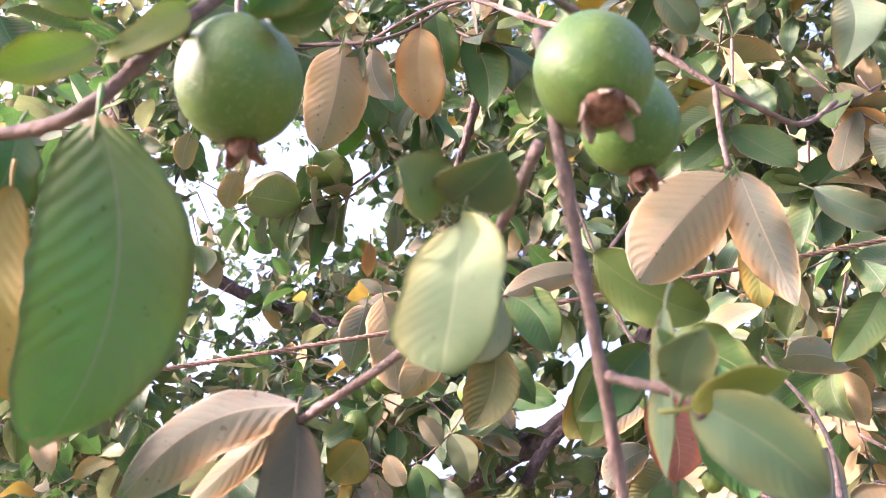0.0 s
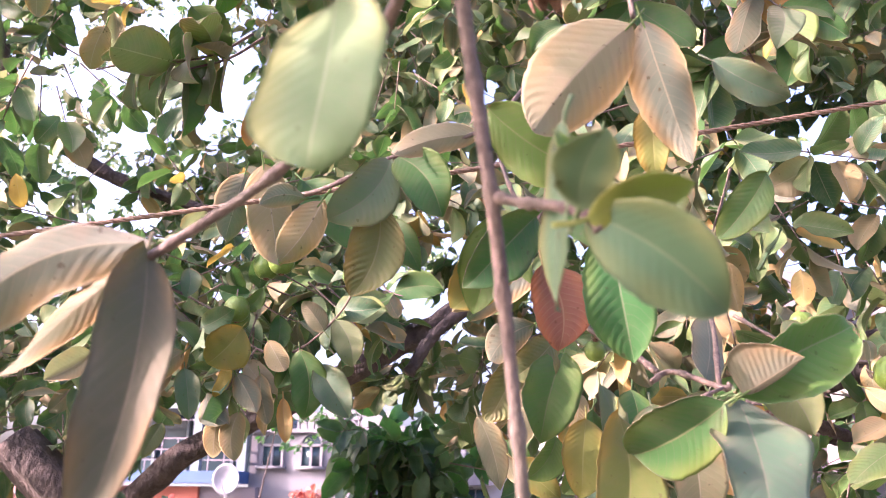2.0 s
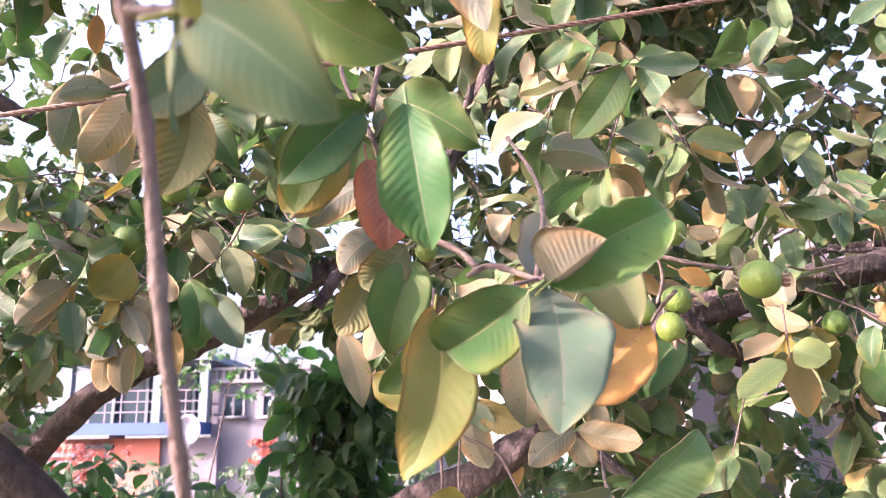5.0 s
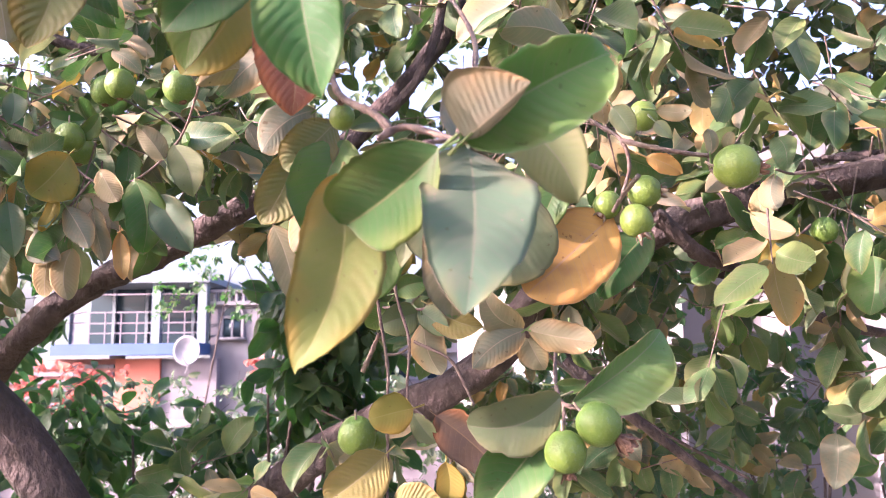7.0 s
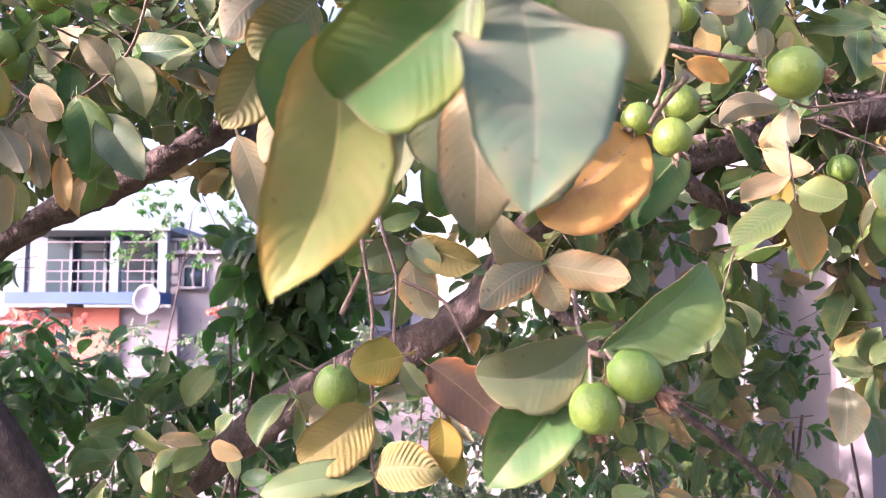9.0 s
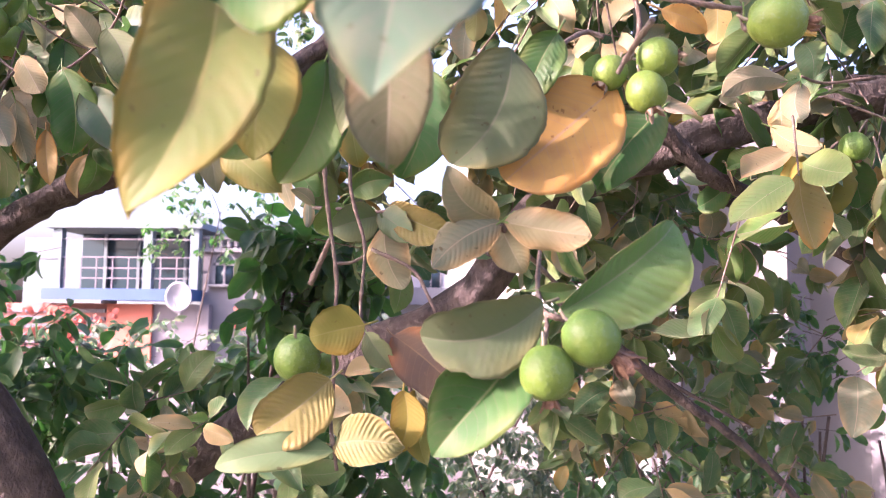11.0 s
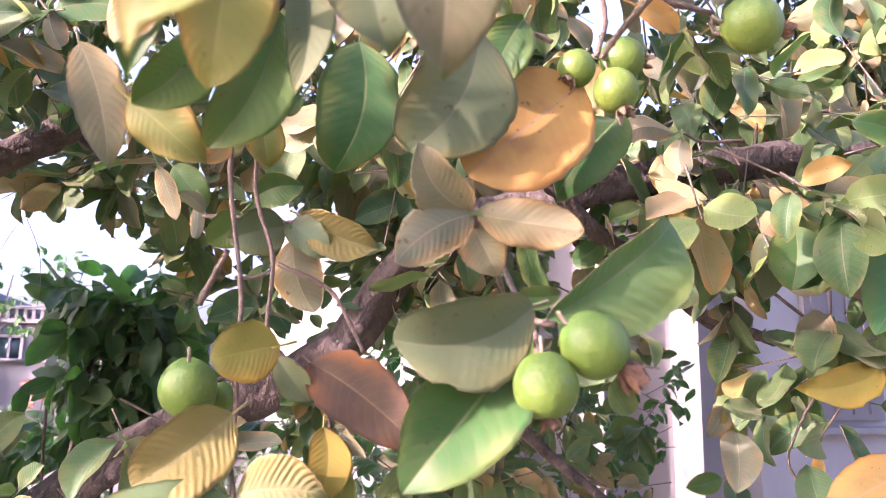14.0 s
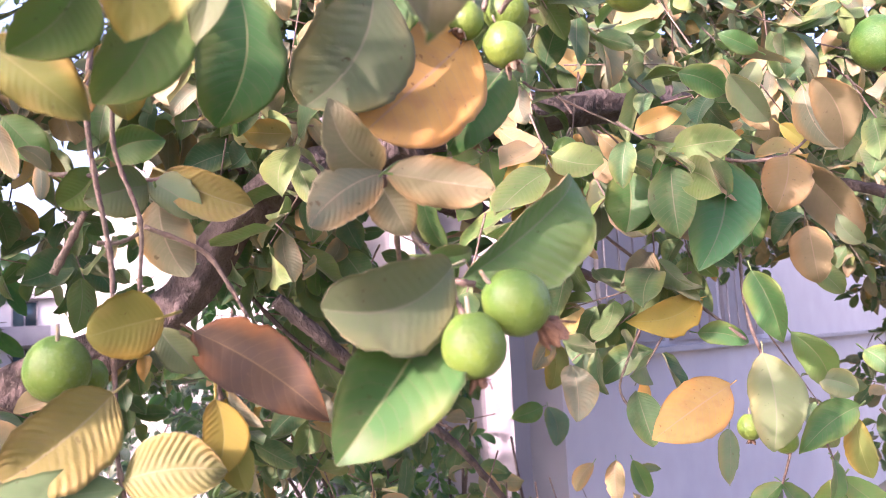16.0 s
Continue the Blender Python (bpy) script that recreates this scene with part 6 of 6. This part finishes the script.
# ---------- houses ----------
def window(parent, x0, x1, z0, z1, y, back, arched=False):
    """A window in a wall that faces -y: frame, panes, sill."""
    bm = boxes(((x0, y - 0.04, z0), (x0 + 0.07, y + 0.06, z1)), ((x1 - 0.07, y - 0.04, z0), (x1, y + 0.06, z1)),
               ((x0, y - 0.04, z1 - 0.07), (x1, y + 0.06, z1)), (((x0 + x1) / 2 - 0.03, y - 0.04, z0), ((x0 + x1) / 2 + 0.03, y + 0.05, z1)))
    if arched:
        mid, r = (x0 + x1) / 2, (x1 - x0) / 2
        for k in range(8):
            a, b = math.pi * k / 8, math.pi * (k + 1) / 8
            pts = [(mid + q * math.cos(w), z1 + q * math.sin(w)) for w, q in ((a, r), (b, r), (b, r * 0.82), (a, r * 0.82))]
            front = [bm.verts.new((px_, y - 0.04, pz)) for px_, pz in pts]
            rear = [bm.verts.new((px_, y + 0.05, pz)) for px_, pz in pts]
            bm.faces.new(front)
            for i in range(4):
                bm.faces.new((front[i], rear[i], rear[(i + 1) % 4], front[(i + 1) % 4]))
    w = part("window", bm, M["white"], parent)
    flat(w)
    w.matrix_parent_inverse = back
    bm = boxes(((x0 + 0.07, y + 0.012, z0 + 0.02), (x1 - 0.07, y + 0.03, z1 - 0.07)))
    if arched:
        mid, r = (x0 + x1) / 2, (x1 - x0) / 2 * 0.82
        fan = [bm.verts.new((mid + r * math.cos(math.pi * k / 10), y + 0.01, z1 + r * math.sin(math.pi * k / 10))) for k in range(11)]
        bm.faces.new(fan[::-1])
    part("pane", bm, M["glass"], w)
    part("sill", boxes(((x0 - 0.08, y - 0.14, z0 - 0.08), (x1 + 0.08, y + 0.04, z0))), M["white"], w)
    return w


def house_piece(name, parent, back, material, *pairs, label=""):
    ob = flat(part(name, boxes(*pairs), material, parent, label))
    ob.matrix_parent_inverse = back
    return ob


def blue_ledge_house():
    at = (-9.0, 22.0, GROUND)
    back = Matrix.Translation((9.0, -22.0, -GROUND))
    h = empty("house", at, "pale house with glazed upper floor, blue ledge and orange panel", "house")
    house_piece("wall", h, back, M["brick"], ((-14.5, 22.0, GROUND), (-10.0, 22.4, 1.93)))
    for k in range(7):
        house_piece("slat", h, back, M["lilac"], ((-14.5, 21.9, 0.42 + 0.21 * k), (-10.05, 21.99, 0.52 + 0.21 * k)))
    house_piece("panel", h, back, M["orange"], ((-10.0, 21.9, GROUND), (-8.75, 22.4, 1.93)), label="bright orange panel")
    house_piece("wall", h, back, M["lilac"], ((-8.75, 22.0, GROUND), (-7.2, 22.4, 1.93)))
    house_piece("ledge", h, back, M["blue"], ((-11.6, 21.4, 2.02), (-7.5, 22.4, 2.33)), label="blue painted ledge")
    house_piece("ledge", h, back, M["white"], ((-11.7, 21.3, 1.93), (-9.9, 22.3, 2.016)))
    house_piece("wall", h, back, M["white"], ((-7.5, 22.3, GROUND), (-4.6, 28.0, 3.4)))
    house_piece("wall", h, back, M["pale_blue"], ((-15, 26.5, 2.0), (-7.5, 27.0, 4.2)))
    house_piece("roof", h, back, M["pale_blue"], ((-11.8, 21.8, 4.02), (-7.4, 27.0, 4.2)))
    for x in (-11.6, -9.05, -7.75):
        house_piece("column", h, back, M["pale_blue"], ((x, 21.9, 2.33), (x + 0.24, 22.15, 4.02)))
    for z in (2.62, 2.9, 3.2, 3.7):
        house_piece("rail", h, back, M["lilac"], ((-11.6, 21.96, z), (-7.5, 22.0, z + 0.035)))
    for k in range(9):
        house_piece("baluster", h, back, M["lilac"], ((-11.3 + 0.45 * k, 21.965, 2.33), (-11.27 + 0.45 * k, 21.995, 3.2)))
    house_piece("glazing", h, back, M["glass"], ((-11.6, 23.6, 2.33), (-7.5, 23.66, 4.02)), label="dark glazing of an upper floor")
    for x in (-10.9, -9.9, -8.5):
        house_piece("mullion", h, back, M["pale_blue"], ((x, 23.5, 2.33), (x + 0.09, 23.66, 4.02)))
    house_piece("parapet", h, back, M["white"], ((-7.48, 22.1, 3.4), (-4.4, 22.4, 3.5)))
    for k in range(1, 16):
        house_piece("baluster", h, back, M["white"], ((-7.6 + 0.2 * k, 22.15, 3.5), (-7.52 + 0.2 * k, 22.3, 3.75)))
    house_piece("handrail", h, back, M["white"], ((-7.48, 22.1, 3.75), (-4.4, 22.35, 3.83)))
    window(h, -7.2, -6.55, 2.5, 3.1, 22.25, back, True)
    window(h, -6.1, -5.45, 2.5, 3.1, 22.25, back, True)
    return h


def terrace_house(x, y, wide, floors, tall, body, label, seed):
    at = (x, y, GROUND)
    back = Matrix.Translation((-x, -y, -GROUND))
    r = random.Random(seed)
    h = empty("house", at, label, "house")
    top = floors * tall
    house_piece("wall", h, back, M[body], ((x - wide / 2, y, GROUND), (x + wide / 2, y + 8, top)))
    house_piece("roof", h, back, M["white"], ((x - wide / 2 - 0.3, y - 0.4, top), (x + wide / 2 + 0.3, y + 8.3, top + 0.25)))
    house_piece("parapet", h, back, M[body], ((x - wide / 2, y - 0.1, top + 0.25), (x + wide / 2, y + 0.1, top + 1.0)))
    house_piece("stair_tower", h, back, M[r.choice(("white", "brick", "plaster"))], ((x - wide * 0.1, y + 2, top + 0.25), (x + wide * 0.25, y + 5, top + 1.3)))
    for f in range(floors):
        house_piece("balcony", h, back, M["white"], ((x - wide / 2, y - 0.9, f * tall + 0.05), (x + wide * 0.1, y - 0.003, f * tall + 0.25)), ((x - wide / 2, y - 0.9, f * tall + 0.25), (x + wide * 0.1, y - 0.8, f * tall + 1.0)))
        for k in range(int(wide // 2.4)):
            x0 = x - wide / 2 + 0.7 + k * 2.3
            window(h, x0, x0 + 1.2, f * tall + 1.0, f * tall + 2.3, y - 0.03, back)
    return h


blue_ledge_house()
terrace_house(-9.5, 40, 7.5, 2, 2.4, "white", "white two-storey house with balconies, far off", 1)
terrace_house(-2.0, 46, 8.0, 2, 2.4, "plaster", "pale house with a roof terrace, far off", 2)
terrace_house(-18.5, 42, 8.0, 2, 2.3, "white", "white house with windows, far off", 3)
terrace_house(6.0, 50, 9.0, 1, 3.4, "white", "low white house, far off", 4)

# dish on the near house
dish = empty("satellite_dish", (-7.72, 21.2, 2.0), "pale grey satellite dish on the ledge of a house", "satellite dish")
bm = bmesh.new()
rings = []
for i in range(7):
    q = i / 6
    rings.append([bm.verts.new((0.36 * q * math.cos(k * math.pi / 12), 0.02 - 0.10 * q * q, 0.40 * q * math.sin(k * math.pi / 12))) for k in range(24)] if i else [bm.verts.new((0, 0.02, 0))])
for k in range(24):
    bm.faces.new((rings[0][0], rings[1][k], rings[1][(k + 1) % 24]))
for a, b in zip(rings[1:], rings[2:]):
    for k in range(24):
        bm.faces.new((a[k], b[k], b[(k + 1) % 24], a[(k + 1) % 24]))
bowl = part("bowl", bm, M["grey"], dish, place=(0, -0.05, 0.12))
sol = bowl.modifiers.new("thick", "SOLIDIFY")
sol.thickness = 0.012
bm = bmesh.new()
tube(bm, [(0, 0.05, 0.1), (0, 0.1, -0.15), (-0.12, 0.2, -0.5)], 0.025, 0.025, 8, 4, 0)
part("pole", bm, M["grey"], dish)
bm = bmesh.new()
tube(bm, [(0, -0.05, -0.25), (0, -0.3, -0.1), (0, -0.42, 0.1)], 0.012, 0.012, 6, 4, 0)
part("arm", bm, M["grey"], dish)

# ---------- pale wall close behind the tree ----------
wall = empty("building", (3.6, 6.2, GROUND), "tall building with a plain lavender-white plastered wall", "building")
wall.rotation_euler = (0, 0, math.atan2(0.42, 0.9))
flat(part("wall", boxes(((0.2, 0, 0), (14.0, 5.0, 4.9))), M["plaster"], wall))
# a wing added and turned to the sun so that this stretch looks brighter
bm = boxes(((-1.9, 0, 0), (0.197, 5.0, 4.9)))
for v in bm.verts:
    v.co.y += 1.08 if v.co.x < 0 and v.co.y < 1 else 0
flat(part("wing", bm, M["dimmed_plaster"], wall))
flat(part("coping", boxes(((3.4, -0.12, 4.902), (14.0, 0.3, 5.02))), M["white"], wall))
flat(part("ledge", boxes(((0.9, -0.10, 2.72), (14.0, -0.003, 2.78))), M["grey"], wall))
for k in range(3):
    s = flat(part("shutter", boxes(((0.9 + 1.5 * k, -0.05, 2.84), (2.2 + 1.5 * k, -0.004, 4.4))), M["white"], wall, "white painted shutter"))
    for j in range(4):
        flat(part("rib", boxes(((1.0 + 1.5 * k + 0.3 * j, -0.07, 2.9), (1.04 + 1.5 * k + 0.3 * j, -0.052, 4.35))), M["white"], s))
for u in (-1.75, -1.05, -0.35):
    y = 0.514 * (0.197 - u)
    flat(part("pilaster", boxes(((u - 0.11, y - 0.22, 0), (u + 0.11, y + 0.2, 4.6))), M["white"], wall))
# ---------- low wall of the garden, behind the shrubs ----------
low_wall = empty("boundary_wall", (-4.5, 9.3, GROUND), "low whitewashed garden wall half hidden by shrubs", "wall")
flat(part("wall", boxes(((-8.5, 0, 0), (6.4, 0.22, 2.35))), M["lilac"], low_wall))
flat(part("coping", boxes(((-8.5, -0.05, 2.352), (6.4, 0.27, 2.42))), M["white"], low_wall))
for k in range(5):
    flat(part("pier", boxes(((-8.3 + 3.4 * k, -0.08, 0), (-7.95 + 3.4 * k, -0.003, 2.35))), M["lilac"], low_wall))
gate = empty("gate_booth", (2.3, 9.6, GROUND), "small booth with red and white panels and a green post", "booth")
flat(part("panel", boxes(((-0.45, 0, 0), (0.35, 0.5, 3.6))), M["white"], gate))
flat(part("panel", boxes(((-0.35, -0.03, 3.3), (0.05, -0.003, 4.2))), M["redpaint"], gate, "red panel"))
flat(part("post", boxes(((0.4, -0.1, 0), (0.62, 0.1, 4.6))), M["lime"], gate, "green post"))
